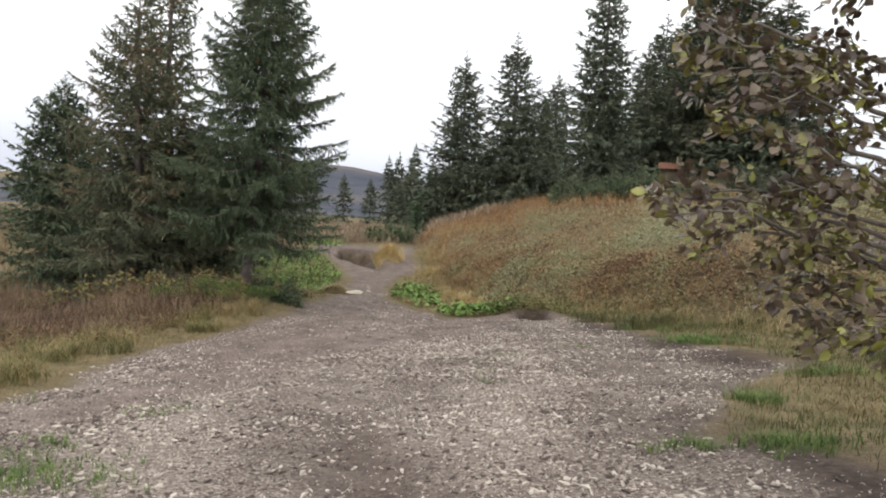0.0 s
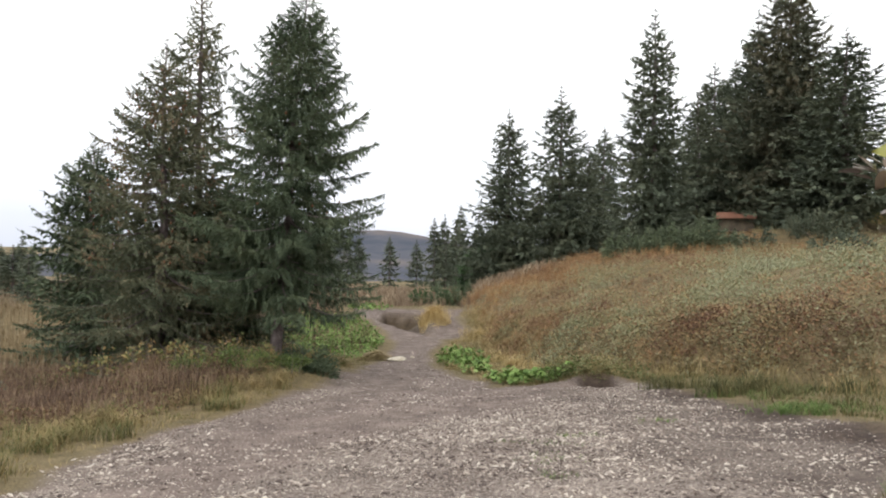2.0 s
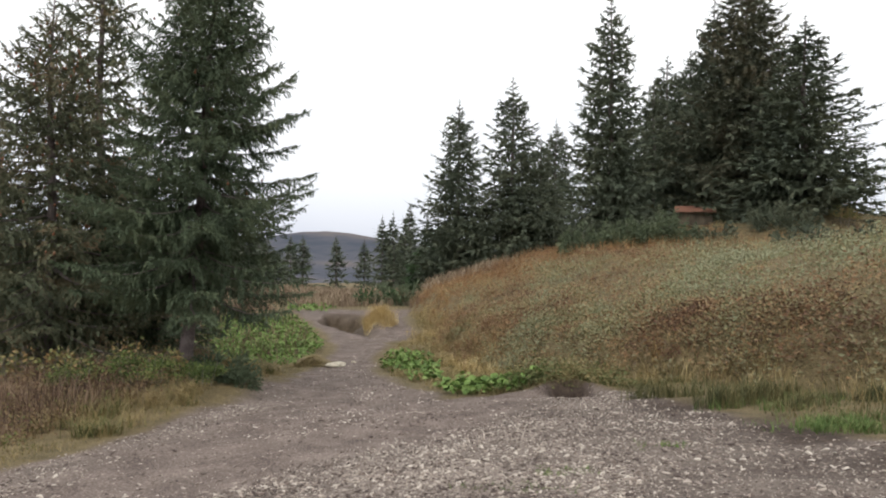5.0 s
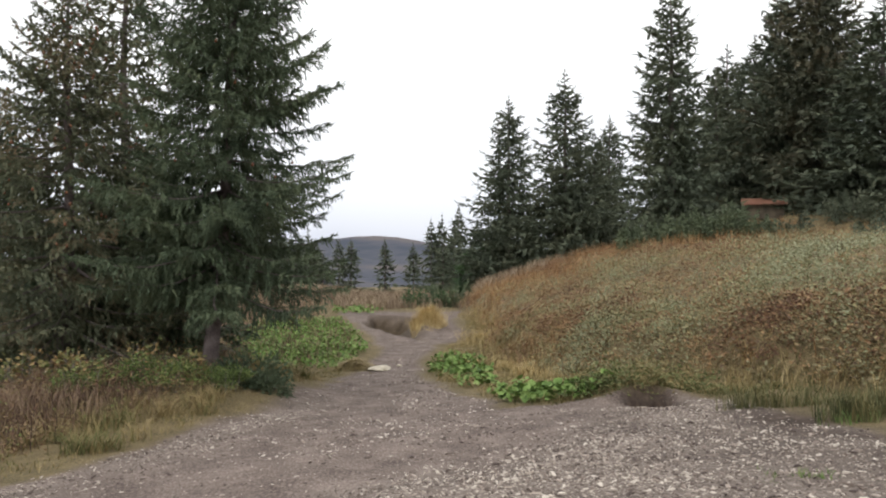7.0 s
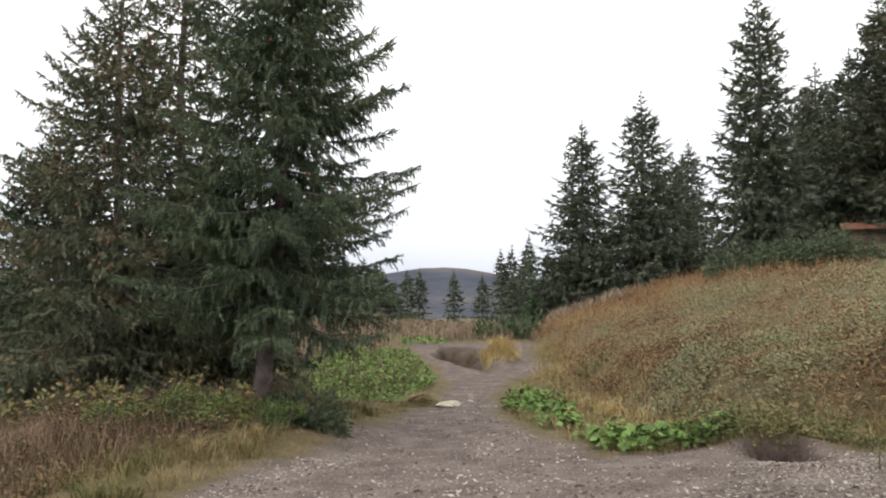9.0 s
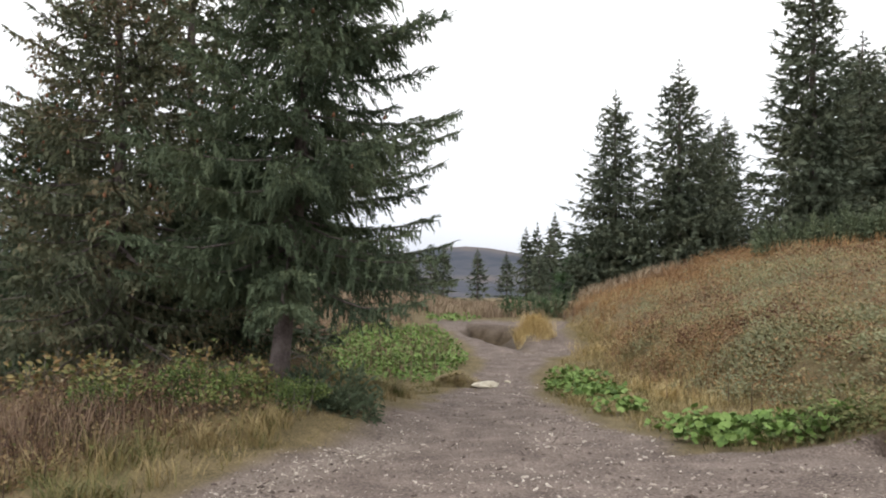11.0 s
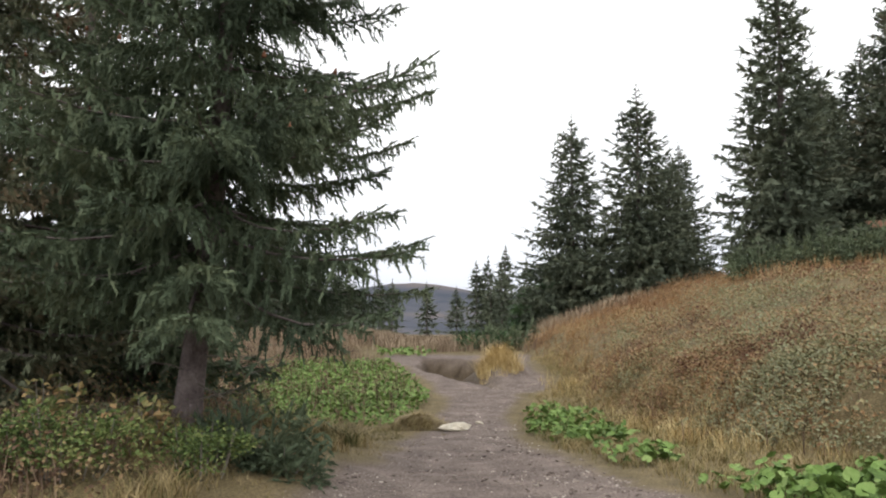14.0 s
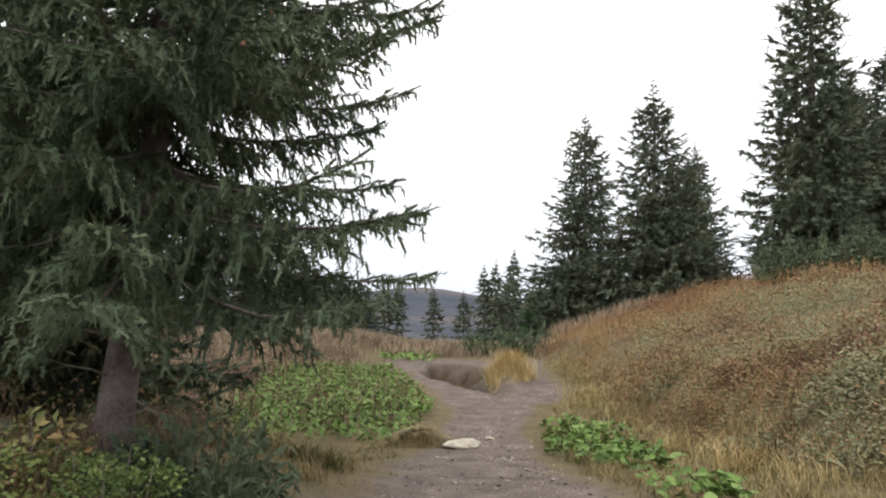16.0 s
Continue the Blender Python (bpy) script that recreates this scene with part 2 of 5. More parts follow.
def ground_material():
    """Soil, gravel, dirt track and turf, mixed by the zones stored on the ground sheet."""
    m = bpy.data.materials.new("ground_surface")
    m.use_nodes = True
    n, l = m.node_tree.nodes, m.node_tree.links
    b = n["Principled BSDF"]
    b.inputs["Roughness"].default_value, b.inputs["Specular IOR Level"].default_value = 0.9, 0.2
    pos = n.new("ShaderNodeNewGeometry").outputs["Position"]

    def tex(scale, detail=4.0):
        t = n.new("ShaderNodeTexNoise")
        t.inputs["Scale"].default_value, t.inputs["Detail"].default_value = scale, detail
        l.new(pos, t.inputs["Vector"])
        return t.outputs["Fac"]

    def ramp(src, stops):
        r = n.new("ShaderNodeValToRGB")
        for k, (p, col) in enumerate(stops):
            e = r.color_ramp.elements[k] if k < 2 else r.color_ramp.elements.new(p)
            e.position, e.color = p, (*col, 1)
        l.new(src, r.inputs[0])
        return r.outputs[0]

    def mix(fac, a, c):
        x = n.new("ShaderNodeMix")
        x.data_type = "RGBA"
        l.new(fac, x.inputs["Factor"])
        l.new(a, x.inputs["A"])
        l.new(c, x.inputs["B"])
        return x.outputs["Result"]

    def zone(name):
        a = n.new("ShaderNodeAttribute")
        a.attribute_name = name
        return a.outputs["Fac"]

    cells = n.new("ShaderNodeTexVoronoi")
    cells.inputs["Scale"].default_value = 42.0
    warp = n.new("ShaderNodeVectorMath")
    warp.operation = "MULTIPLY"
    warp.inputs[1].default_value = (0.8, 1.25, 1.0)
    l.new(pos, warp.inputs[0])
    l.new(warp.outputs[0], cells.inputs["Vector"])
    sep = n.new("ShaderNodeSeparateColor")
    l.new(cells.outputs["Color"], sep.inputs[0])
    chips = ramp(sep.outputs[0], ((0.0, (0.062, 0.046, 0.039)), (0.35, (0.150, 0.118, 0.100)), (0.7, (0.30, 0.252, 0.216)), (1.0, (0.58, 0.51, 0.44))))
    patch = ramp(tex(0.9), ((0.36, (0.085, 0.063, 0.053)), (0.6, (0.27, 0.222, 0.188))))
    half = n.new("ShaderNodeValue")
    half.outputs[0].default_value = 0.5
    gravel = mix(half.outputs[0], chips, patch)
    small = ramp(tex(34, 6), ((0.36, (0.080, 0.059, 0.051)), (0.5, (0.18, 0.139, 0.119)), (0.64, (0.40, 0.33, 0.283))))
    wide = ramp(tex(1.8, 9), ((0.34, (0.078, 0.058, 0.050)), (0.5, (0.158, 0.122, 0.105)), (0.66, (0.27, 0.217, 0.187))))
    track = mix(half.outputs[0], small, wide)
    turf = mix(half.outputs[0], ramp(tex(2.5, 6), ((0.3, (0.075, 0.060, 0.032)), (0.5, (0.145, 0.110, 0.058)), (0.7, (0.24, 0.178, 0.100)))), ramp(tex(38, 5), ((0.34, (0.05, 0.042, 0.024)), (0.5, (0.17, 0.135, 0.068)), (0.66, (0.36, 0.28, 0.15)))))
    soil = ramp(tex(9, 6), ((0.3, (0.032, 0.022, 0.018)), (0.6, (0.078, 0.056, 0.044)), (0.8, (0.15, 0.112, 0.088))))
    c = mix(zone("track"), turf, track)
    c = mix(zone("gravel"), c, gravel)
    c = mix(zone("soil"), c, soil)
    l.new(c, b.inputs["Base Color"])
    bp = n.new("ShaderNodeBump")
    bp.inputs["Strength"].default_value, bp.inputs["Distance"].default_value = 0.8, 0.03
    hm = n.new("ShaderNodeMath")
    l.new(sep.outputs[1], hm.inputs[0])
    l.new(tex(30, 4), hm.inputs[1])
    l.new(hm.outputs[0], bp.inputs["Height"])
    l.new(bp.outputs[0], b.inputs["Normal"])
    return m


M_GROUND = ground_material()


# ---- numeric helpers ----
def smooth(t):
    t = np.clip(t, 0.0, 1.0)
    return t * t * (3 - 2 * t)


def value_noise(x, y, seed=0):
    xi, yi = np.floor(x).astype(np.int64), np.floor(y).astype(np.int64)
    fx, fy = smooth(x - xi), smooth(y - yi)

    def h(a, c):
        k = (a * 374761393 + c * 668265263 + seed * 974634777) & 0xFFFFFFFF
        k = ((k ^ (k >> 13)) * 1274126177) & 0xFFFFFFFF
        return ((k ^ (k >> 16)) & 0xFFFF) / 65535.0

    return (h(xi, yi) * (1 - fx) + h(xi + 1, yi) * fx) * (1 - fy) + (h(xi, yi + 1) * (1 - fx) + h(xi + 1, yi + 1) * fx) * fy


def fbm(x, y, seed=0, octaves=4):
    return sum(value_noise(x * 2 ** k, y * 2 ** k, seed + k) * 0.5 ** (k + 1) for k in range(octaves)) / (1 - 0.5 ** octaves) - 0.5


def table(v, pairs):
    a = np.array(pairs)
    return np.interp(v, a[:, 0], a[:, 1])


PROFILE = ((-60, 5.0), (-8, 0.5), (0, -0.35), (6, -1.0), (10, -1.45), (14, -1.86), (20, -2.42), (27, -3.07), (31.5, -3.49), (37, -3.42), (46, -3.17), (70, -3.7), (140, -7.3), (400, -12), (2000, -20))
FOOT = ((-20, 16.0), (8, 13.0), (15, 10.5), (20, 8.5), (25, 5.8), (30, 5.0), (36, 4.2), (42, 4.8), (48, 4.7), (60, 5.0), (90, 8.0))
LEFT = ((-10, -7.0), (6, -5.0), (10.7, -4.1), (14, -4.1), (19, -2.6), (22, -1.8), (25.3, -1.3), (29.3, -1.05), (32, -0.5), (37, 0.0), (42, -0.9), (46.5, -2.0), (54, -3.0))
RIGHT = ((-10, 4.6), (5.4, 4.4), (6.2, 4.2), (7, 3.7), (9, 4.9), (11.2, 7.2), (15.8, 6.7), (18.5, 6.5), (20.0, 6.5), (20.4, 5.9), (20.6, 2.9), (26.5, 2.05), (30, 1.75), (34.5, 1.9), (37.3, 2.6), (40, 3.9), (47, 4.0), (53, 4.9))
BRIGHT = ((-6, 4), (-1.9, 10.4), (0.15, 15.3), (2.45, 17), (4.4, 20), (6, 21))


def foot_line(y):
    return sum(table(y + d, FOOT) for d in (-2, -1, 0, 1, 2)) / 5


def lip(x, y):
    """Metres beyond the edge of the washed-out pit beside the path."""
    return (x + 1.7) * 0.908 + (y - 46.5) * 0.419


def pit(x, y):
    return smooth((lip(x, y) + 0.25 * fbm(x * 1.7, y * 1.7, 15)) / 0.28) * smooth((51.2 + 1.6 * fbm(x * 0.9, y * 0.9, 57) - 0.25 * x - y) / 0.5) * smooth((2.3 - x + 0.5 * smooth((y - 46) / 4)) / 2.4) * smooth((x + 0.9 + 0.6 * fbm(x * 1.5, y * 1.5, 7)) / 0.5)


def height(x, y, fine=True):
    x, y = np.asarray(x, float), np.asarray(y, float)
    z = sum(table(y + d, PROFILE) for d in (-1.6, -0.8, 0, 0.8, 1.6)) / 5
    z = z + 0.04 * np.clip(x, -9, 9) * (1 - smooth((y - 20) / 10))
    u = np.maximum(x - foot_line(y), 0)
    rise = 0.75 * smooth(u / 1.5) + 0.33 * np.minimum(u, 8.5) + (0.05 + 0.13 * smooth((y - 43) / 8)) * np.clip(u - 8.5, 0, 16)
    z = z + (1 - 0.65 * smooth((y - 60) / 50)) * smooth((y - 6) / 14) * rise
    d = np.hypot((x + 4.6) / 3.4, (y - 25) / 5.0)
    z = z + 0.62 * (1 - smooth(d - 0.35))
    z = z - 1.15 * pit(x, y)
    z = z + 0.45 * np.exp(-(((x - 2.35) / 0.75) ** 2 + ((y - 43.6) / 1.1) ** 2))
    z = z - 0.55 * np.exp(-(((x - 5.15) / 0.34) ** 4 + ((y - 19.95) / 0.42) ** 4))
    z = z + 0.27 * smooth((y - 20.22 - 0.08 * np.sin(x * 4)) / 0.2) * (1 - smooth((y - 20.9) / 1.8)) * np.exp(-((x - 5.2) / 0.85) ** 2)
    z = z + 0.12 * np.exp(-(((x - 4.2) / 0.9) ** 2 + ((y - 18.6) / 0.6) ** 2))
    z = z + 0.85 * smooth((y - 44) / 16) * smooth((-x - 1.5) / 6) * (1 - smooth((y - 90) / 60))
    if fine:
        near = 1 - smooth((np.hypot(x, y - 15) - 30) / 30)
        z = z + near * (0.16 * fbm(x * 0.55, y * 0.55, 3) + 0.05 * fbm(x * 2.3, y * 2.3, 9, 3))
        z = z - 0.09 * np.exp(-((x - 0.35 - 0.3 * np.sin(y * 0.5)) / 0.35) ** 2) * smooth((14 - y) / 4)
        z = z + 0.5 * fbm(x * 0.02, y * 0.02, 5) * smooth((np.hypot(x, y - 20) - 50) / 60) * 3
    return z


def road(x, y, ragged=0.8):
    n = ragged * fbm(x * 0.9, y * 0.9, 21)
    return smooth((x - table(y, LEFT) + n) / 0.5) * smooth((table(y, RIGHT) - x + n) / 0.5) * smooth((56 - y) / 3) * (1 - np.clip(1.6 * pit(x, y), 0, 1))


def wet_edge(x, y):
    """Dark wet ground where the gravel runs out into the meadow."""
    return np.exp(-((x - table(y, RIGHT) + 0.3) / 0.85) ** 2) * smooth((22 - y) / 6) * smooth(0.55 + 2.2 * fbm(x * 0.9, y * 0.9, 141))


def bright(x, y):
    n = 1.6 * fbm(x * 0.7, y * 0.7, 33)
    return smooth((table(x, BRIGHT) - y + n) / 1.6)


def worn(x, y):
    """Darker, muddier gravel towards the meadow."""
    return smooth((x - 2.2 + 2.5 * fbm(x * 0.6, y * 0.6, 191)) / 2.6) * smooth((19.5 - y) / 3)


def rim_gravel(x, y):
    """Pale stones pushed aside along the verge."""
    return np.exp(-((x - table(y, LEFT) - 0.75) / 0.5) ** 2) * smooth((y - 6) / 4) * smooth((25 - y) / 4) * smooth(0.75 + 1.6 * fbm(x * 0.8, y * 0.8, 171))


def stamp(template, mats, places):
    """Copies of a template (points, triangles) by n 3 x 3 matrices and n places."""
    V, F = template
    W = np.einsum("nij,kj->nki", mats, V) + places[:, None, :]
    G = F[None] + (np.arange(len(places)) * len(V))[:, None, None]
    return W.reshape(-1, 3), G.reshape(-1, F.shape[1])


def merge(pieces):
    Vs, Fs, k = [], [], 0
    for V, F in pieces:
        Vs.append(V)
        Fs.append(F + k)
        k += len(V)
    return np.concatenate(Vs), np.concatenate(Fs)


def basis(d, roll=None):
    """Matrices whose first column is d."""
    d = d / np.linalg.norm(d, axis=1, keepdims=True)
    up = np.where(np.abs(d[:, 2:3]) > 0.95, np.array([[1.0, 0, 0]]), np.array([[0, 0, 1.0]]))
    s = np.cross(up, d)
    s /= np.linalg.norm(s, axis=1, keepdims=True)
    v = np.cross(d, s)
    if roll is not None:
        c, q = np.cos(roll)[:, None], np.sin(roll)[:, None]
        s, v = s * c + v * q, v * c - s * q
    return np.stack((d, s, v), axis=2)


def turned(angle):
    m = np.zeros((len(angle), 3, 3))
    m[:, 0, 0], m[:, 0, 1], m[:, 1, 0], m[:, 1, 1], m[:, 2, 2] = np.cos(angle), -np.sin(angle), np.sin(angle), np.cos(angle), 1
    return m


def mesh_data(name, geo, materials, index=None, soft=False):
    V, F = geo
    me = bpy.data.meshes.new(name)
    k = F.shape[1]
    me.vertices.add(len(V))
    me.vertices.foreach_set("co", np.ascontiguousarray(V, np.float32).ravel())
    me.loops.add(F.size)
    me.loops.foreach_set("vertex_index", np.ascontiguousarray(F, np.int32).ravel())
    me.polygons.add(len(F))
    me.polygons.foreach_set("loop_start", np.arange(0, F.size, k, dtype=np.int32))
    for mt in (materials if isinstance(materials, (list, tuple)) else [materials]):
        me.materials.append(mt)
    if index is not None:
        me.polygons.foreach_set("material_index", np.ascontiguousarray(index, np.int32))
    me.polygons.foreach_set("use_smooth", np.full(len(F), soft, dtype=bool))
    me.update(calc_edges=True)
    return me


def part(name, geo, material, parent, label="", soft=False, index=None):
    ob = new(name, mesh_data(name, geo, material, index, soft))
    ob.parent = parent
    return tagged(ob, label) if label else ob


def thing(name, place, label, category, group="", kind=""):
    ob = new(name)
    ob.location = place
    return tagged(ob, label, category, group, kind)


def tube(points, radii, sides=7, seed=0):
    """A tapered limb along points."""
    P, R = np.asarray(points, float), np.asarray(radii, float)
    T = np.gradient(P, axis=0)
    B = basis(T)
    a = np.linspace(0, 2 * np.pi, sides, endpoint=False)
    ring = B[:, :, 1][:, None] * np.cos(a)[None, :, None] + B[:, :, 2][:, None] * np.sin(a)[None, :, None]
    V = P[:, None] + ring * R[:, None, None]
    n = len(P)
    F = []
    for i in range(n - 1):
        for j in range(sides):
            k = (j + 1) % sides
            F += [(i * sides + j, i * sides + k, (i + 1) * sides + k), (i * sides + j, (i + 1) * sides + k, (i + 1) * sides + j)]
    F += [(0, j + 1, j) for j in range(1, sides - 1)] + [((n - 1) * sides, (n - 1) * sides + j, (n - 1) * sides + j + 1) for j in range(1, sides - 1)]
    return V.reshape(-1, 3), np.array(F)


def lump(rng, size, rough=0.2, sub=2, flat=0.0):
    """A broken, rounded stone or clod."""
    bm = bmesh.new()
    bmesh.ops.create_icosphere(bm, subdivisions=sub, radius=1.0)
    o = rng.uniform(0, 50)
    for v in bm.verts:
        k = 1 + rough * noise.noise(v.co * 1.3 + Vector((o, 0, 0))) * 2 + rough * 0.5 * noise.noise(v.co * 3.1 + Vector((0, o, 0)))
        v.co *= k
        if v.co.z < -flat:
            v.co.z = -flat
        v.co = Vector((v.co.x * size[0], v.co.y * size[1], v.co.z * size[2]))
    bmesh.ops.triangulate(bm, faces=bm.faces)
    V = np.array([v.co[:] for v in bm.verts])
    F = np.array([[v.index for v in f.verts] for f in bm.faces])
    bm.free()
    return V, F


# ---- the ground: one sheet to the horizon ----
def axis(fine_from, fine_to, step, lo, hi, grow=1.16, mid=()):
    a = list(np.arange(fine_from, fine_to, step))
    s, v = step, a[-1]
    for end, st in mid:
        while v < end:
            v += st
            a.append(v)
        s = st
    while v < hi:
        s = min(s * grow, 120)
        v += s
        a.append(v)
    s, v, b = step, a[0], []
    while v > lo:
        s = min(s * grow, 120)
        v -= s
        b.append(v)
    return np.array(b[::-1] + a)


gx, gy = axis(-5.5, 7.0, 0.13, -1500, 1500, 1.12), axis(1.0, 22.0, 0.13, -300, 2500, 1.12, mid=((55, 0.25),))
X, Y = np.meshgrid(gx, gy)
Z = height(X, Y)
nx, ny = len(gx), len(gy)
idx = np.arange(nx * ny).reshape(ny, nx)
quads = np.stack((idx[:-1, :-1], idx[:-1, 1:], idx[1:, 1:], idx[1:, :-1]), axis=-1).reshape(-1, 4)
ground = new("ground", mesh_data("ground", (np.stack((X, Y, Z), -1).reshape(-1, 3), quads), M_GROUND, soft=True))
tagged(ground, "sloping mountain ground with gravel track, dry turf and soil", "ground", kind="structure")
rd = road(X, Y)
br = rd * np.clip(bright(X, Y) + 0.8 * rim_gravel(X, Y), 0, 1)
rut = np.exp(-((X - 0.3 - 0.3 * np.sin(Y * 0.5)) / 0.5) ** 2) * smooth((10.5 - Y) / 3) * smooth(0.9 + 2.4 * fbm(X * 0.8, Y * 0.8, 41))
hole = np.exp(-(((X - 5.15) / 0.42) ** 4 + ((Y - 20.12) / 0.42) ** 4))
wall = np.clip(pit(X, Y) * 2.2, 0, 1) * (0.75 + 0.5 * fbm(X * 1.5, Y * 1.5, 45))
for zone_name, values in (("track", rd), ("gravel", np.clip(br * (1 - 0.75 * rut), 0, 1)), ("soil", np.clip(1.3 * hole + wall + 0.85 * wet_edge(X, Y) + 0.55 * rut * rd + 0.45 * rd * worn(X, Y), 0, 1))):
    at = ground.data.attributes.new(zone_name, "FLOAT", "POINT")
    at.data.foreach_set("value", values.astype(np.float32).ravel())

# distant hill under the cloud, with the haze painted into its colour
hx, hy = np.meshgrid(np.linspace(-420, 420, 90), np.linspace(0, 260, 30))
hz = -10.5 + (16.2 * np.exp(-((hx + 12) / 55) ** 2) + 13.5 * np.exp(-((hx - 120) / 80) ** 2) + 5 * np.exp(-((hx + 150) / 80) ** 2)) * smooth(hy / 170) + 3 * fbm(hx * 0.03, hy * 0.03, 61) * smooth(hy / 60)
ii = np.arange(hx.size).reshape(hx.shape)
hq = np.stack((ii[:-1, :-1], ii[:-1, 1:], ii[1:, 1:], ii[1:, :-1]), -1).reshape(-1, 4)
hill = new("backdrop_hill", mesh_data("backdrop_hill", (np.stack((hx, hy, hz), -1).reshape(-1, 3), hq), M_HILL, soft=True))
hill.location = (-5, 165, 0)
tagged(hill, "wooded hill under low cloud far off, blue-grey haze painted in", "hill", kind="structure")


# ---- spruces ----
def shoot_template(rng, count, width, length, stem=0.05):
    """A needled shoot along x, one long; needles stand out all round and point forward."""
    b = 0.42 if count < 3 else (0.33 if count < 5 else 0.28)
    blade4 = [((0, 0, 0), (0.2, -b, 0), (0.85, -0.8 * b, 0)), ((0, 0, 0), (0.85, -0.8 * b, 0), (1.05, 0, 0)), ((0, 0, 0), (1.05, 0, 0), (0.85, 0.8 * b, 0)), ((0, 0, 0), (0.85, 0.8 * b, 0), (0.2, b, 0))]
    diamond = [((0, 0, 0), (0.4, -1.4 * b, 0.1), (1.04, 0, 0)), ((0, 0, 0), (1.04, 0, 0), (0.4, 1.4 * b, 0.1))]
    tri = [np.array(q, float) for q in (diamond if count < 5 else blade4)]
    for k in range(count):
        t = (k + 0.5) / count
        a = k * 2.4 + rng.uniform(-0.4, 0.4)
        out = np.array([0.0, math.cos(a), math.sin(a) * 0.75])
        base = np.array([t, 0, 0])
        tip = base + np.array([1.6 / count + 0.05, 0, 0]) + out * length * rng.uniform(0.75, 1.2) * (1.1 - 0.45 * t)
        tri.append(np.array([base - np.array([width, 0, 0]), base + np.array([width, 0, 0]), tip]))
    V = np.concatenate(tri)
    return V, np.arange(len(V)).reshape(-1, 3)


def limb_curve(L, s, sag):
    return np.stack((L * s, 0.03 * L * np.sin(s * 5), L * (-sag * s + (sag + 0.05) * s ** 2.3)), -1)


# spacing of side shoots, spacing of twiglets, needles to a shoot, half width, reach, twiglet length, share of hanging twigs
LEVELS = {"close": (0.070, 0.078, 5, 0.080, 0.050, 0.085, 1.0), "half": (0.10, 0.105, 4, 0.09, 0.058, 0.10, 0.9), "middle": (0.15, 0.16, 3, 0.12, 0.088, 0.13, 0.8),
          "distant": (0.30, 0.34, 3, 0.14, 0.185, 0.24, 0.6), "far": (0.7, 0.9, 1, 0.3, 0.30, 0.40, 0.4), "shrub": (0.3, 0.26, 2, 0.2, 0.10, 0.2, 0.3)}


def make_branch(rng, L, level, sag=0.22):
    """A bough: side shoots stand stiffly round its rising tip, and twigs hang like a curtain from its inner part."""
    gap2, gap3, count, width, reach, small, hanging = LEVELS[level]
    shoots = []
    n2 = max(4, int(L / gap2))
    for k in range(n2):
        s = 0.06 + 0.93 * (k + rng.uniform(0, 0.8)) / n2
        p0 = limb_curve(L, np.array([s]), sag)[0]
        tan = limb_curve(L, np.array([min(s + 0.03, 1.03)]), sag)[0] - p0
        tan /= np.linalg.norm(tan)
        side = 1 if k % 2 else -1
        d2 = tan * rng.uniform(0.55, 0.95) + np.array([0, side * rng.uniform(0.6, 1.0), 0]) + np.array([0, 0, rng.uniform(-0.5, 0.2) + 0.30 * s ** 2])
        d2 /= np.linalg.norm(d2)
        l2 = (small * 1.2 + 0.42 * (L * (1 - s)) ** 0.65) * min(1, 0.4 + 2.0 * s) * rng.uniform(0.7, 1.15)
        l2 = min(l2, 1.05, 0.6 * L)
        droop = rng.uniform(0.15, 0.5) * (1 - 0.6 * s)
        m = max(1, int(round(l2 / gap3)))
        prev = p0
        for q in range(1, m + 1):
            t = q / m
            p = p0 + d2 * l2 * t - np.array([0, 0, droop * l2 * t * t])
            shoots.append((prev, p - prev, 1.2))
            tw = min(small * rng.uniform(0.7, 1.3), 0.3 * L)
            d3 = d2 * 0.8 + np.array([rng.uniform(-0.15, 0.15), (1 if q % 2 else -1) * 0.6, rng.uniform(-0.3, 0.15)])
            shoots.append((prev, d3 / np.linalg.norm(d3) * tw, 1.0))
            if rng.random() < hanging * (1.15 - 0.5 * s):
                d4 = d2 * 0.3 + np.array([rng.uniform(-0.25, 0.25), rng.uniform(-0.25, 0.25), -1.0])
                d4 *= min(tw * rng.uniform(0.8, 1.8) * (1.15 - 0.5 * s), 0.3 * L) / np.linalg.norm(d4)
                shoots.append((p, d4, 1.0))
                if count > 4 and s < 0.75 and rng.random() < 0.6:
                    shoots.append((p + d4 * 0.9, d4 * np.array([1.2, 1.2, 0.85]) + rng.normal(0, 0.02, 3), 1.0))
            prev = p
    m = max(2, int(L * 0.75 / (gap3 * 1.5)))
    pts = limb_curve(L, np.linspace(0.25, 1.04, m + 1), sag)
    for a, c in zip(pts, pts[1:]):
        shoots.append((a, c - a, 1.2))
    tpl = [shoot_template(rng, count, width, 1.0) for _ in range(3)]
    P = np.array([q[0] for q in shoots])
    D = np.array([q[1] * q[2] for q in shoots])
    ln = np.linalg.norm(D, axis=1)
    B = basis(D, rng.uniform(0, 6.28, len(D)))
    reach *= min(1.0, 0.3 + L / 1.2)
    scale = np.stack((ln, np.full(len(ln), reach), np.full(len(ln), reach)), 1)
    M = B * scale[:, None, :]
    pick = rng.integers(0, 3, len(P))
    leaf = merge([stamp(tpl[i], M[pick == i], P[pick == i]) for i in range(3) if (pick == i).any()])
    s = np.linspace(0, 0.96, 6)
    wood = tube(limb_curve(L, s, sag), (0.007 + 0.008 * L) * (1 - 0.9 * s), 4)
    return leaf, wood


BRANCHES = {}
BOUGH_MESH = {}
LENGTHS = np.array((0.15, 0.3, 0.6, 1.0, 1.6, 2.3, 3.1, 4.0))


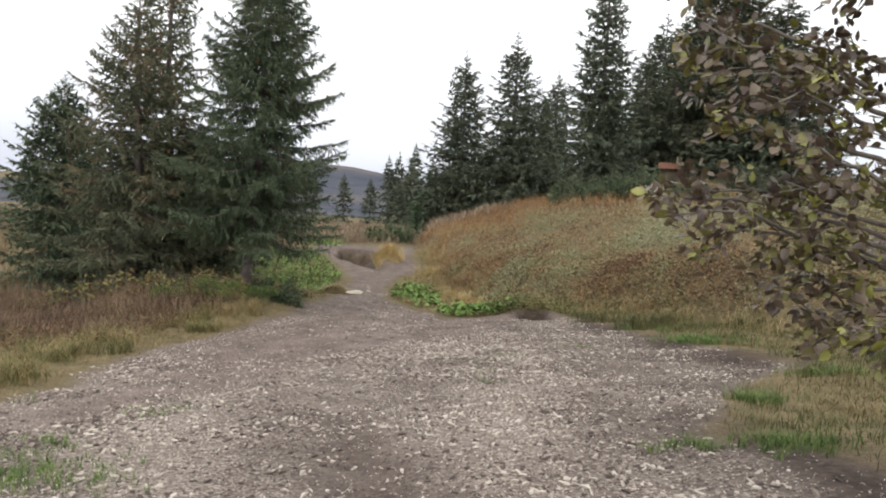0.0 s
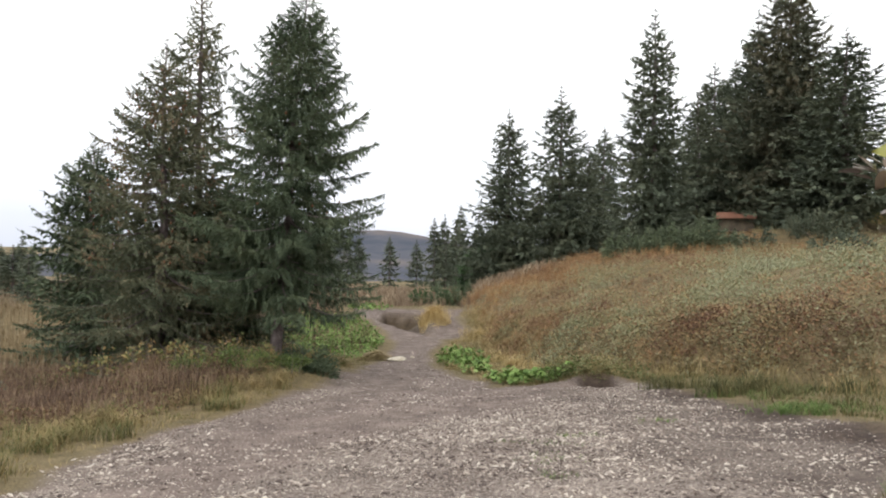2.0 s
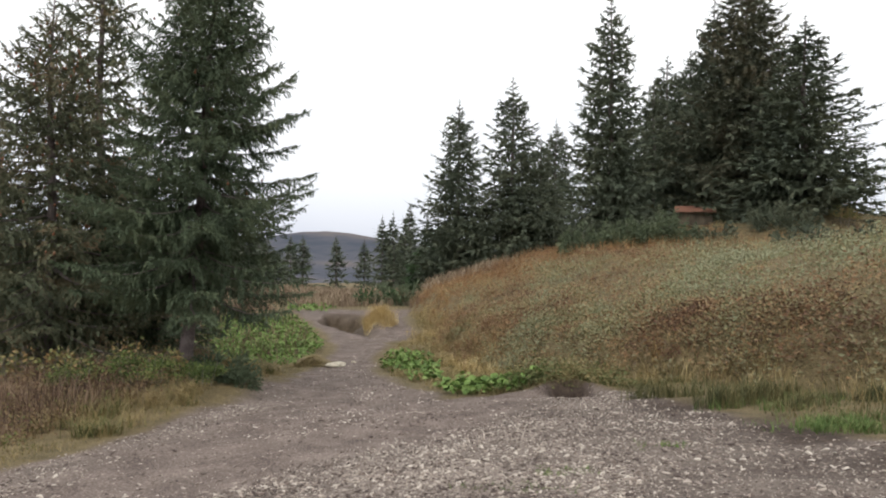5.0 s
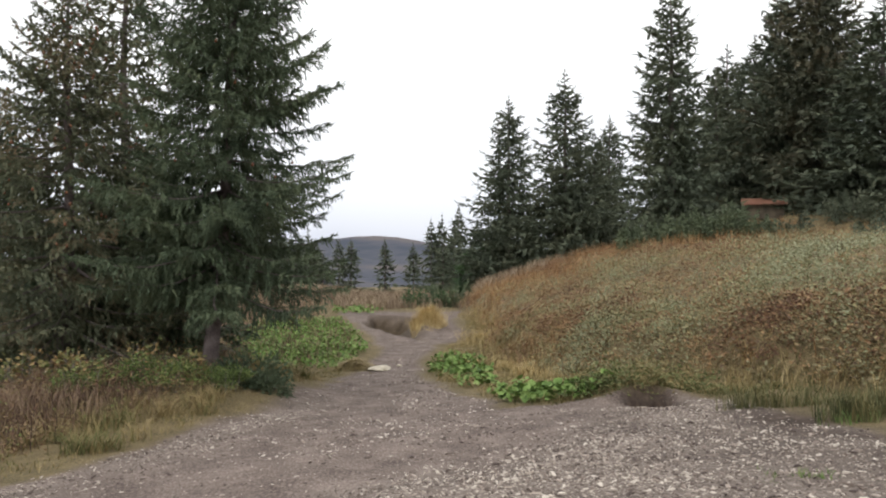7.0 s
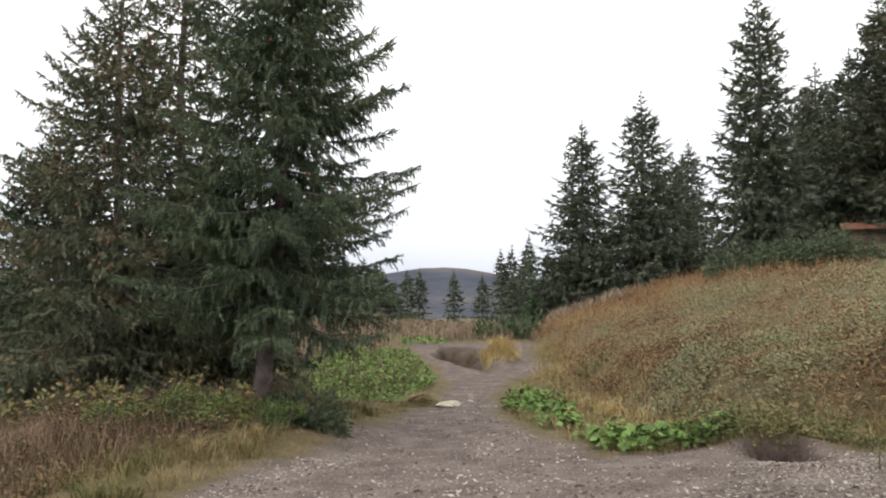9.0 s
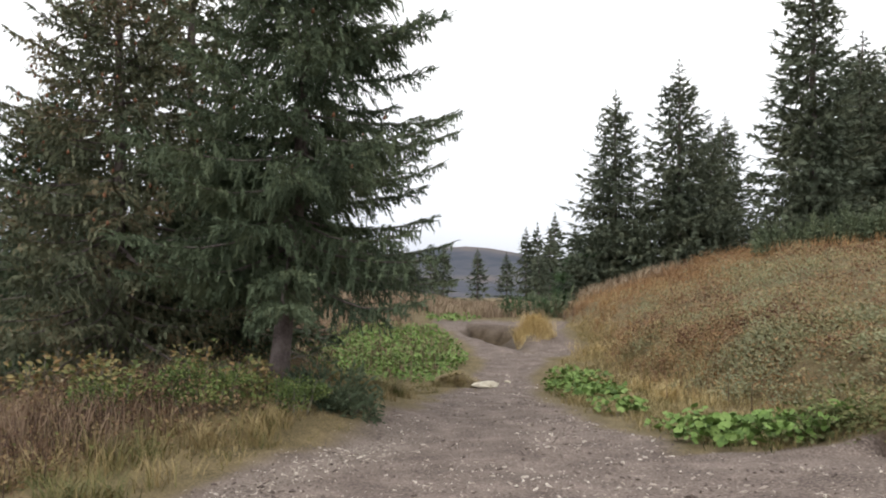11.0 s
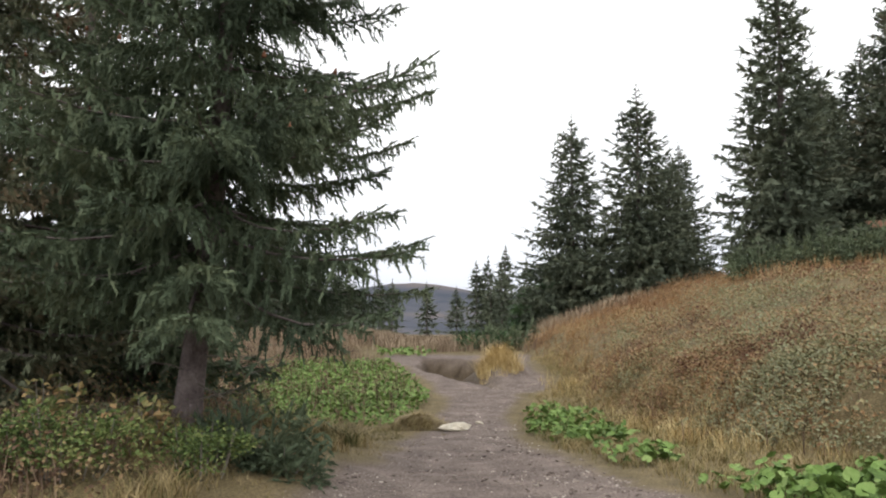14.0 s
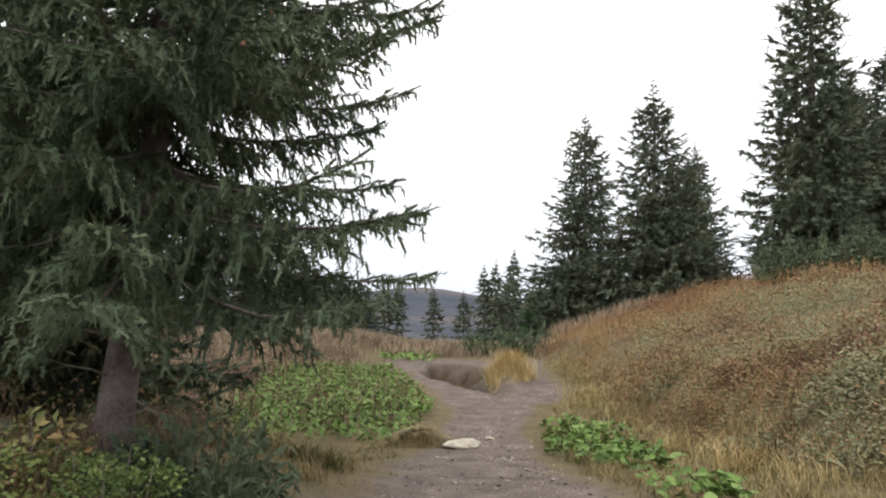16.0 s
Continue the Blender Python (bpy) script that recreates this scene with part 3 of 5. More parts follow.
def branch_set(level):
    if level not in BRANCHES:
        rng = np.random.default_rng(5)
        BRANCHES[level] = [[make_branch(rng, L, level, sag) for sag in (0.20, 0.32)] for L in LENGTHS]
    return BRANCHES[level]


def spruce(place, H, R, level, seed, needles, label, low=1.0, density=1.0, lean=(0.0, 0.0), power=0.7, droop=14, girth=0.017, group="", category="tree", ragged=(0.66, 0.85, 0.98, 1.12), step=(0.14, 0.20), ring=6):
    rng = np.random.default_rng(seed)
    sets = branch_set(level)
    root = thing("spruce_tree", place, label, category, group)
    zs = np.linspace(-0.4, H, 14)
    bend = np.stack((lean[0] * zs + 0.04 * np.sin(zs * 0.9 + seed), lean[1] * zs + 0.04 * np.cos(zs * 0.7 + seed), zs), -1)
    flare = 1 + 0.55 * np.exp(-np.maximum(zs, 0) / 0.25)
    part("trunk", tube(bend, girth * H * flare * (1 - np.clip(zs / H, 0, 1)) ** 0.85 + 0.006, 12 if level == "close" else 7), M_BARK, root, "rough grey-brown trunk", soft=True)
    leaves, woods = [], []
    z, az = low, rng.uniform(0, 6)
    while z < H - 0.08:
        f = (H - z) / (H - low)
        whorl = ring - 2 if f < 0.15 else ring + (round(3 * f) if level == "distant" else 0)
        for k in range(whorl):
            az += 2 * math.pi / whorl + rng.uniform(-0.35, 0.35)
            zz = z + rng.uniform(-0.12, 0.12)
            f2 = max(0.02, (H - zz) / (H - low))
            r = max(0.10, R * min(1, f2 ** power) * rng.choice(ragged) * rng.uniform(0.92, 1.06) * (0.5 + 0.5 * smooth(f2 / 0.22)) * (1 - 0.12 * smooth((f2 - 0.9) / 0.1)))
            j = int(np.argmin(np.abs(LENGTHS - r)))
            leaf, wood = sets[j][rng.integers(0, 2)]
            el = radians((28 if level == "distant" else 40) * max(0.0, 1 - f2) ** 1.5 - droop * f2 + rng.uniform(-7, 7))
            c, q, ca, sa = math.cos(el), math.sin(el), math.cos(az), math.sin(az)
            Rm = np.array([[ca, -sa, 0], [sa, ca, 0], [0, 0, 1]]) @ np.array([[c, 0, -q], [0, 1, 0], [q, 0, c]]) * (r / LENGTHS[j])
            if rng.random() < 0.5:
                Rm = Rm @ np.diag((1.0, -1.0, 1.0))
            at = np.array([np.interp(zz, zs, bend[:, 0]), np.interp(zz, zs, bend[:, 1]), zz])
            leaves.append((leaf[0] @ Rm.T + at, leaf[1]))
            woods.append((j, wood, Rm, at))
        z += (step[0] + step[1] * f) / density * rng.uniform(0.8, 1.2) * (H / 10) ** 0.5
    part("crown", merge(leaves), needles, root, "drooping needled branches")
    if level in ("close", "half", "middle"):
        for j, wood, Rm, at in woods:
            key = (level, id(wood))
            if key not in BOUGH_MESH:
                BOUGH_MESH[key] = mesh_data("bough", wood, M_BARK)
            ob = new("bough", BOUGH_MESH[key])
            ob.parent = root
            m = Matrix.Identity(4)
            for r in range(3):
                for c in range(3):
                    m[r][c] = Rm[r, c]
            m.translation = Vector(at)
            ob.matrix_local = m
    return root


def zg(x, y):
    return float(height(np.array([x]), np.array([y]))[0])


def planted(x, y, *rest, **kw):
    return spruce((x, y, zg(x, y)), *rest, **kw)


pair = "tall spruces beside the track"
near_spruce = planted(-3.17, 24.15, 10.8, 3.3, "close", 11, M_NEEDLE, "tall dark green spruce with drooping boughs and bare lower trunk", low=2.1, lean=(0.07, 0.0), power=0.68, girth=0.0150, density=0.9, droop=6, ragged=(0.8, 0.92, 1.0, 1.06), step=(0.20, 0.17), ring=7, group=pair)
brown_spruce = planted(-7.0, 25.9, 10.0, 4.2, "half", 23, M_NEEDLE_BROWN, "brownish-green spruce hung with cones, boughs to the ground", low=0.3, lean=(0.012, 0.0), power=0.86, density=0.92, ragged=(0.75, 0.9, 1.0, 1.1), step=(0.2, 0.2), group=pair)
planted(-6.6, 28.7, 13.5, 2.9, "middle", 29, M_NEEDLE_BROWN, "tall slender-topped spruce behind a browner one", low=1.0, power=0.8, density=0.85, girth=0.014, step=(0.2, 0.2), group=pair)
planted(-10.9, 30.6, 8.2, 3.6, "middle", 31, M_NEEDLE, "dense dark green spruce with boughs down to the ground", low=0.3, power=0.8, density=1.1, group=pair)

planted(-5.3, 27.4, 5.6, 2.5, "middle", 33, M_NEEDLE, "bushy young spruce between taller ones, boughs to the ground", low=0.15, power=0.7, density=1.15, group=pair)
planted(-8.3, 28.4, 4.4, 2.3, "middle", 35, M_NEEDLE, "bushy young spruce between taller ones, boughs to the ground", low=0.15, power=0.7, density=1.1, group=pair)

# dead bare branches on the lower trunk
rng = np.random.default_rng(71)
for az, z0, ln, rise in ((-8, 1.0, 0.9, 0.10), (12, 1.35, 1.2, 0.28), (-40, 0.7, 0.7, -0.1), (40, 1.7, 1.0, 0.1), (200, 1.2, 0.9, 0.25), (230, 0.8, 0.8, 0.35), (300, 1.5, 0.8, 0.0), (-20, 0.45, 0.8, 0.3)):
    t, a = np.linspace(0, 1, 6), radians(az)
    P = np.stack((0.07 * z0 + np.cos(a) * ln * t, np.sin(a) * ln * t, z0 + rise * t - 0.12 * ln * t * t), -1) + rng.normal(0, 0.02, (6, 3)) * t[:, None]
    limb = part("dead_branch", tube(P, 0.014 * (1 - 0.75 * t), 5), M_TWIG, near_spruce, "bare grey dead branch")
    for q in range(4):
        p, b = P[2 + q % 4], a + rng.choice((-1, 1)) * rng.uniform(0.4, 1.0)
        tip = p + np.array([math.cos(b), math.sin(b), rng.uniform(-0.4, 0.3)]) * rng.uniform(0.15, 0.35)
        part("twig", tube(np.array([p, (p + tip) / 2 + (0, 0, 0.01), tip]), (0.005, 0.004, 0.002), 4), M_TWIG, limb)

# hanging cones
rng = np.random.default_rng(77)
CONE_MESH = mesh_data("cone", lump(rng, (0.028, 0.028, 0.075), 0.12, 1), M_CONE, soft=True)
for tree, n, R, H in ((brown_spruce, 240, 3.8, 9.8), (near_spruce, 24, 3.0, 10.4)):
    z = rng.uniform(0.35, 0.93, n) * H
    a, r = rng.uniform(0, 6.28, n), R * ((H - z) / H) ** 0.72 * rng.uniform(0.7, 0.95, n)
    P = np.stack((r * np.cos(a), r * np.sin(a), z - 0.12 * r - 0.1), -1)
    for k in range(n):
        ob = new("cone", CONE_MESH)
        ob.parent = tree
        ob.location, ob.rotation_euler, ob.scale = P[k], (rng.normal(0, 0.15), rng.normal(0, 0.15), a[k]), [rng.uniform(0.8, 1.2)] * 3

# spruces on the hillside and in the distance: three shapes, copied
hillside = "spruces along the hillside"
LABEL_HILL = "tall dark green spruce on the hillside with ragged boughs"
loose = dict(ragged=(0.6, 0.8, 1.0, 1.2), step=(0.34, -0.06), ring=6)
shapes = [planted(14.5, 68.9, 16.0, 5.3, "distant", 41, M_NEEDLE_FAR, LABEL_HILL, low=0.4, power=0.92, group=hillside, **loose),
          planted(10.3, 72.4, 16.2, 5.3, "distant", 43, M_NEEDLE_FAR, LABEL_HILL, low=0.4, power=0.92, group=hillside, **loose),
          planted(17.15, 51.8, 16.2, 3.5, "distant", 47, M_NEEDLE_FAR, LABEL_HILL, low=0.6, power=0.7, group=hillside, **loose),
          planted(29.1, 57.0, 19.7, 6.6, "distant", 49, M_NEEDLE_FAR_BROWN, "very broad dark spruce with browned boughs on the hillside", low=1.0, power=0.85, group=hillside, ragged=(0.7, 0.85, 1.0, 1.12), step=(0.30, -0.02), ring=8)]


def more(base, x, y, h, base_h, turn, fat=1.0, group="", label=""):
    s = h / base_h
    ob = copy_thing(base, pose(x, y, zg(x, y), 0, 0, turn))
    ob.scale = (s * fat, s * fat, s)
    return tagged(ob, label, group=group)


for base, bh, x, y, h, turn, fat in ((1, 16.2, 23.0, 86.0, 16.5, 70, 1.0), (1, 16.2, 18.0, 73.0, 11.5, 200, 1.0), (0, 16.0, 32.9, 79.4, 20.1, 40, 1.1), (0, 16.0, 27.4, 58.5, 17.1, 150, 0.85), (0, 16.0, 23.2, 59.5, 11.5, 60, 1.15),
                                     (0, 16.0, 27.7, 63.0, 14.5, 120, 1.1), (0, 16.0, 29.5, 56.5, 12.0, 20, 1.0), (1, 16.2, 29.8, 51.0, 13.0, 60, 1.45), (0, 16.0, 20.8, 60.0, 8.0, 190, 1.2)):
    more(shapes[base], x, y, h, bh, turn, fat, hillside)

distance = "distant spruces"
LABEL_FAR = "slender distant spruce at the edge of the field"
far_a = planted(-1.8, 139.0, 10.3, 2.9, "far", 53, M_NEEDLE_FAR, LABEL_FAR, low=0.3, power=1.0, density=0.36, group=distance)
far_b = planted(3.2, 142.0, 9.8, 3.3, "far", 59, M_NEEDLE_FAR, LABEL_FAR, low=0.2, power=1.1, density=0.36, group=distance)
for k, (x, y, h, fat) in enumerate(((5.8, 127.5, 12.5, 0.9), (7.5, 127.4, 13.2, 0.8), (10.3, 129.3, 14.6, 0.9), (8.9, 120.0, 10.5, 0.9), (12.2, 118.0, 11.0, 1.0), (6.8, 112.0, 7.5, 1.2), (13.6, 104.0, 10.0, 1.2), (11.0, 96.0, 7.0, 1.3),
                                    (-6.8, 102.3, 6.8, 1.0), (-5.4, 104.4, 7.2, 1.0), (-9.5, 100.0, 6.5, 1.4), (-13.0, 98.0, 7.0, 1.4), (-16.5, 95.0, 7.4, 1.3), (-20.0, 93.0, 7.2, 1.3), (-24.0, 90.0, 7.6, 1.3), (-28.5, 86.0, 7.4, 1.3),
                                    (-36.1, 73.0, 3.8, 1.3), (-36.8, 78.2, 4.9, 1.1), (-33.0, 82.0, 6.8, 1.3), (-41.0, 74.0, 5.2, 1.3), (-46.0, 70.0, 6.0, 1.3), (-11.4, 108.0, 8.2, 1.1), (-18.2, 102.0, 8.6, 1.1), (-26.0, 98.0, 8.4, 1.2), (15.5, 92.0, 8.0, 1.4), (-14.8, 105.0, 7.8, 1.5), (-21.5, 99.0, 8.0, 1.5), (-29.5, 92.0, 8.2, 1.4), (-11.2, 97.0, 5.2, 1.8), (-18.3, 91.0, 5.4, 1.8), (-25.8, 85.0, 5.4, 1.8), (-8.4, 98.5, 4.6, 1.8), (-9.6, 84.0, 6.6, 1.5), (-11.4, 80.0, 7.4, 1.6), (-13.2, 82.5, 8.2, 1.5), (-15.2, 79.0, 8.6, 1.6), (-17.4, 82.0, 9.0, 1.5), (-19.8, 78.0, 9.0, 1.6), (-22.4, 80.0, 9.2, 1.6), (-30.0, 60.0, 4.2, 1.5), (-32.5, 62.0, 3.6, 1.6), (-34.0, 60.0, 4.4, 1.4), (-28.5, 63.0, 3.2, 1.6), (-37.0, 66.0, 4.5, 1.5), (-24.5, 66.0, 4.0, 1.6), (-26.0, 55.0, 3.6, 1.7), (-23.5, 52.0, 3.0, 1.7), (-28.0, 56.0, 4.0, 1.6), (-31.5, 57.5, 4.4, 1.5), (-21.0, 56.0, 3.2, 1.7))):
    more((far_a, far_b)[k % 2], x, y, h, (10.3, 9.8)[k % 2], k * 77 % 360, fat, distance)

# low young conifers below the hillside
fresh = spruce((8.0, 82.0, zg(8.0, 82.0)), 4.6, 1.9, "far", 67, M_NEEDLE_FRESH, "bushy young conifer, fresh green", low=0.1, power=0.6, density=1.6, group="young conifers")
more(fresh, 9.6, 79.0, 4.2, 4.6, 90, 1.2, "young conifers")
more(fresh, 7.0, 76.0, 2.2, 4.6, 200, 1.4, "young conifers")


# ---- low conifer bushes on the slope ----
def juniper(x, y, size, seed, label, material=None, level="shrub", count=34):
    rng = np.random.default_rng(seed)
    sets = branch_set(level)
    root = thing("juniper_bush", (x, y, zg(x, y) - 0.05), label, "bush", "low juniper bushes")
    leaves = []
    for stem_no in range(int(count * size[0])):
        a, q = rng.uniform(0, 6.28), math.sqrt(rng.random())
        base = np.array([q * math.cos(a) * size[0] * 0.8, q * math.sin(a) * size[1] * 0.8, 0])
        L = size[2] * rng.uniform(0.7, 1.1) * (1.15 - 0.5 * q)
        j = int(np.argmin(np.abs(LENGTHS - L)))
        leaf, wood = sets[j][rng.integers(0, 2)]
        el = radians(rng.uniform(38, 80) - 22 * q)
        az = a + rng.uniform(-0.9, 0.9)
        c, s, ca, sa = math.cos(el), math.sin(el), math.cos(az), math.sin(az)
        Rm = np.array([[ca, -sa, 0], [sa, ca, 0], [0, 0, 1]]) @ np.array([[c, 0, -s], [0, 1, 0], [s, 0, c]]) * (L / LENGTHS[j])
        base[2] = float(height(np.array([x + base[0]]), np.array([y + base[1]]))[0]) - zg(x, y)
        leaves.append((leaf[0] @ Rm.T + base, leaf[1]))
        if stem_no % 4 == 0:
            part("stem", (wood[0] @ Rm.T + base, wood[1]), M_BARK, root)
    part("foliage", merge(leaves), material or M_JUNIPER, root)
    return root


for k, (x, y, sz) in enumerate(((14.4, 47.6, (1.5, 1.0, 1.7)), (16.2, 47.4, (1.6, 1.0, 2.0)), (18.2, 47.2, (1.6, 1.0, 2.2)), (19.6, 46.4, (1.0, 0.8, 1.2)))):
    juniper(x, y, sz, 90 + k, "spreading grey-green juniper on the crest of the slope", level="middle", count=44)
juniper(2.7, 60.6, (1.3, 1.0, 1.6), 96, "rounded green juniper beside the end of the path", M_NEEDLE_FRESH)
juniper(4.3, 60.0, (1.5, 1.1, 2.0), 97, "rounded green juniper beside the end of the path")
for k, (x, y, sz) in enumerate(((24.5, 42.8, (1.4, 1.0, 1.6)), (27.0, 39.5, (1.5, 1.0, 1.6)), (21.3, 46.6, (1.3, 0.9, 1.3)), (26.2, 47.5, (1.6, 1.0, 2.0)))):
    juniper(x, y, sz, 101 + k, "dark low juniper under tall spruces", M_NEEDLE_FAR, "middle", 30)


# ---- the hut under the spruces ----
def box(x0, x1, y0, y1, z0, z1):
    V = np.array([(x, y, z) for x in (x0, x1) for y in (y0, y1) for z in (z0, z1)], float)
    F = np.array([(0, 1, 3), (0, 3, 2), (4, 6, 7), (4, 7, 5), (0, 4, 5), (0, 5, 1), (2, 3, 7), (2, 7, 6), (0, 2, 6), (0, 6, 4), (1, 5, 7), (1, 7, 3)])
    return V, F


hut = thing("hut", (23.1, 52.4, zg(23.1, 52.4) + 0.25), "low old wooden hut with rust-red roof under spruces", "hut")
hut.rotation_euler, hut.scale = (0, 0, radians(-24)), (0.8, 0.85, 0.85)
for k in range(9):
    x0 = -1.35 + 0.3 * k
    part("board", box(x0, x0 + 0.292, -0.9, -0.86, 0, 0.98 + 0.015 * (k % 3)), M_OLDWOOD, hut)
part("wall", box(-1.35, 1.35, -0.855, 0.9, 0, 1.0), M_OLDWOOD, hut)
for k in range(8):
    x0 = -1.6 + 0.4 * k
    V, F = box(x0, x0 + 0.394, -1.25, 1.1, 1.02, 1.06)
    V[:, 2] += 0.24 * (V[:, 1] + 1.25) + 0.01 * (k % 2)
    part("roof_sheet", (V, F), M_RUSTROOF, hut)


# ---- scattered plants ----
def blade(bend=0.35, w=0.5):
    V = np.array([(0, -w, 0), (0, w, 0), (bend * 0.25, w * 0.7, 0.55), (bend * 0.25, -w * 0.7, 0.55), (bend, 0, 1.0)])
    return V, np.array([(0, 1, 2), (0, 2, 3), (3, 2, 4)])


LEAF = (np.array([(0, 0, 0), (0.5, 0.29, 0.1), (1, 0, -0.02), (0.5, -0.29, 0.1)]), np.array([(0, 1, 2), (0, 2, 3)]))


def scatter(rng, n, x0, x1, y0, y1, keep):
    x, y = rng.uniform(x0, x1, n), rng.uniform(y0, y1, n)
    k = rng.random(n) < keep(x, y)
    return x[k], y[k]


def grass(name, material, label, rng, x, y, per, high, wide=0.006, spread=0.06, bend=0.5, kind="stuff", lift=0.0):
    """Tufts of bent blades at x, y."""
    lift = np.repeat(np.zeros(len(x)) + lift, per)
    x, y = np.repeat(x, per), np.repeat(y, per)
    x, y = x + rng.normal(0, spread, len(x)), y + rng.normal(0, spread, len(y))
    clear = ((np.abs(x - 5.2) > 0.6) | (y > 20.38) | (y < 18.6)) & (pit(x, y) < 0.3)
    x, y, lift = x[clear], y[clear], lift[clear]
    h = rng.uniform(0.55, 1.15, len(x)) * high * (1 + 0.6 * fbm(x * 0.6, y * 0.6, 71))
    a = rng.uniform(0, 6.28, len(x))
    M = turned(a) * np.stack((h * bend * rng.uniform(0.4, 1.6, len(x)), np.full(len(x), wide), h), 1)[:, None, :]
    P = np.stack((x, y, height(x, y) - 0.015 + lift), -1)
    ob = new(name, mesh_data(name, stamp(blade(1.0, 1.0), M, P), material))
    return tagged(ob, label, "grass", kind=kind)


def leaf_cloud(rng, x, y, z, per, radius, size, tall):
    """Leaves in loose domes round the places."""
    n = len(x)
    d = rng.normal(0, 1, (n * per, 3))
    d /= np.linalg.norm(d, axis=1, keepdims=True)
    d[:, 2] = np.abs(d[:, 2])
    q = rng.uniform(0.35, 1.0, (n * per, 1))
    P = np.repeat(np.stack((x, y, z), -1), per, 0) + d * q * np.repeat(np.stack((radius, radius, tall), -1), per, 0)
    D = d * 0.7 + rng.normal(0, 0.5, (n * per, 3))
    D[:, 2] *= 0.45
    s = size * rng.uniform(0.6, 1.3, n * per)
    return stamp(LEAF, basis(D, rng.uniform(-1.5, 1.5, n * per)) * s[:, None, None], P)


rng = np.random.default_rng(101)


def on_slope(x, y):
    u = x - foot_line(y)
    return smooth((u + 0.15 + 1.4 * fbm(x * 0.5, y * 0.5, 81)) / 0.8) * (1 - 0.9 * road(x, y)) * (1 - ((np.abs(x - 5.2) < 0.6) & (y < 20.4) & (y > 18.6)))


def rusty(x, y):
    """Where dry rust-coloured grass takes over: the far rim and crest of the slope and its foot."""
    u = x - foot_line(y)
    return np.clip(smooth((y - 40 + 6 * fbm(x * 0.3, y * 0.3, 83)) / 5) * smooth((7.5 - u) / 6) + 0.7 * smooth((1.6 - u) / 1.2) + smooth((y - 44) / 3), 0, 1)


# shrubs over the slope
def hummocks(x, y):
    return np.clip(0.5 + 2.6 * fbm(x * 0.55, y * 0.55, 85), 0.05, 1.3)


def shrub_cover(name, material, label, x, y, per, leaf):
    """Separate rounded bushes, each with a tone of its own."""
    tall = 0.12 + 0.66 * hummocks(x, y) * rng.uniform(0.6, 1.25, len(x))
    ob = new(name, mesh_data(name, leaf_cloud(rng, x, y, height(x, y) + 0.02, per, 0.22 + 0.45 * tall * rng.uniform(0.7, 1.3, len(x)), leaf, tall), material))
    at = ob.data.attributes.new("tone", "FLOAT", "POINT")
    at.data.foreach_set("value", np.repeat(rng.normal(0, 0.08, len(x)) + 0.7 * fbm(x * 0.38, y * 0.38, 119) + 0.16 * smooth((x - 0.35 * y) / 9) - 0.045, per * 4).astype(np.float32))
    return tagged(ob, label, "shrubs", kind="stuff")


x, y = scatter(rng, 10500, 4, 30, 15, 53, lambda x, y: on_slope(x, y) * (1 - 0.9 * rusty(x, y)) * smooth((y - 12) / 5) * np.clip(0.25 + hummocks(x, y), 0, 1))
shrub_cover("hillside_shrubs", M_HEATH, "knee-high autumn shrubs in olive, grey-green and rust", x, y, 26, 0.084)
x, y = scatter(rng, 13000, 3.4, 24, 17, 60, lambda x, y: on_slope(x, y) * rusty(x, y) * np.clip(0.25 + hummocks(x, y), 0, 1))
x2, y2 = scatter(rng, 4200, 3.6, 11, 19.5, 38, lambda x, y: on_slope(x, y) * smooth((4.5 - x + foot_line(y)) / 2) * np.clip(0.2 + 1.2 * hummocks(x, y), 0, 1))
shrub_cover("foot_shrubs", M_HEATH, "low mixed shrubs at the foot of the slope", x2, y2, 30, 0.070)
x2, y2 = rng.uniform(4.1, 6.5, 140), rng.uniform(20.42, 21.7, 140)
shrub_cover("burrow_plants", M_BUSH_TONE, "low green and brown plants hanging over a burrow", x2, y2, 26, 0.07)
x2, y2 = scatter(rng, 2600, 6.0, 16, 16.5, 31, lambda x, y: smooth((x - foot_line(y) + 0.1) / 0.5) * smooth((3.6 - x + foot_line(y)) / 1.2) * np.clip(hummocks(x, y), 0, 1))
shrub_cover("bramble_thicket", M_BRAMBLE, "leafy pale olive bramble thicket above the meadow", x2, y2, 30, 0.098)
x2, y2 = scatter(rng, 2600, -13, -1.8, 15.5, 26.5, lambda x, y: smooth((table(y, LEFT) - 0.9 - x + 1.2 * fbm(x * 0.7, y * 0.7, 93)) / 0.8) * smooth((y - 15.5 - 0.15 * x) / 1.5) * smooth(0.5 + 2.5 * fbm(x * 0.8, y * 0.8, 29)))
shrub_cover("verge_herbs", M_VERGE_LEAF, "low brown and green herbs before the spruces", x2, y2, 24, 0.055)
shrub_cover("rusty_shrubs", M_RUST_LEAF, "rust-brown withered shrubs along the slope's rim and foot", x, y, 22, 0.072)
x, y = scatter(rng, 1300, 4, 30, 15, 53, lambda x, y: on_slope(x, y) * (1 - 0.5 * rusty(x, y)))
grass("shrub_stems", M_DEAD, "thin brown stems between the shrubs", rng, x, y, 2, 0.6, 0.006, 0.12, 0.35)

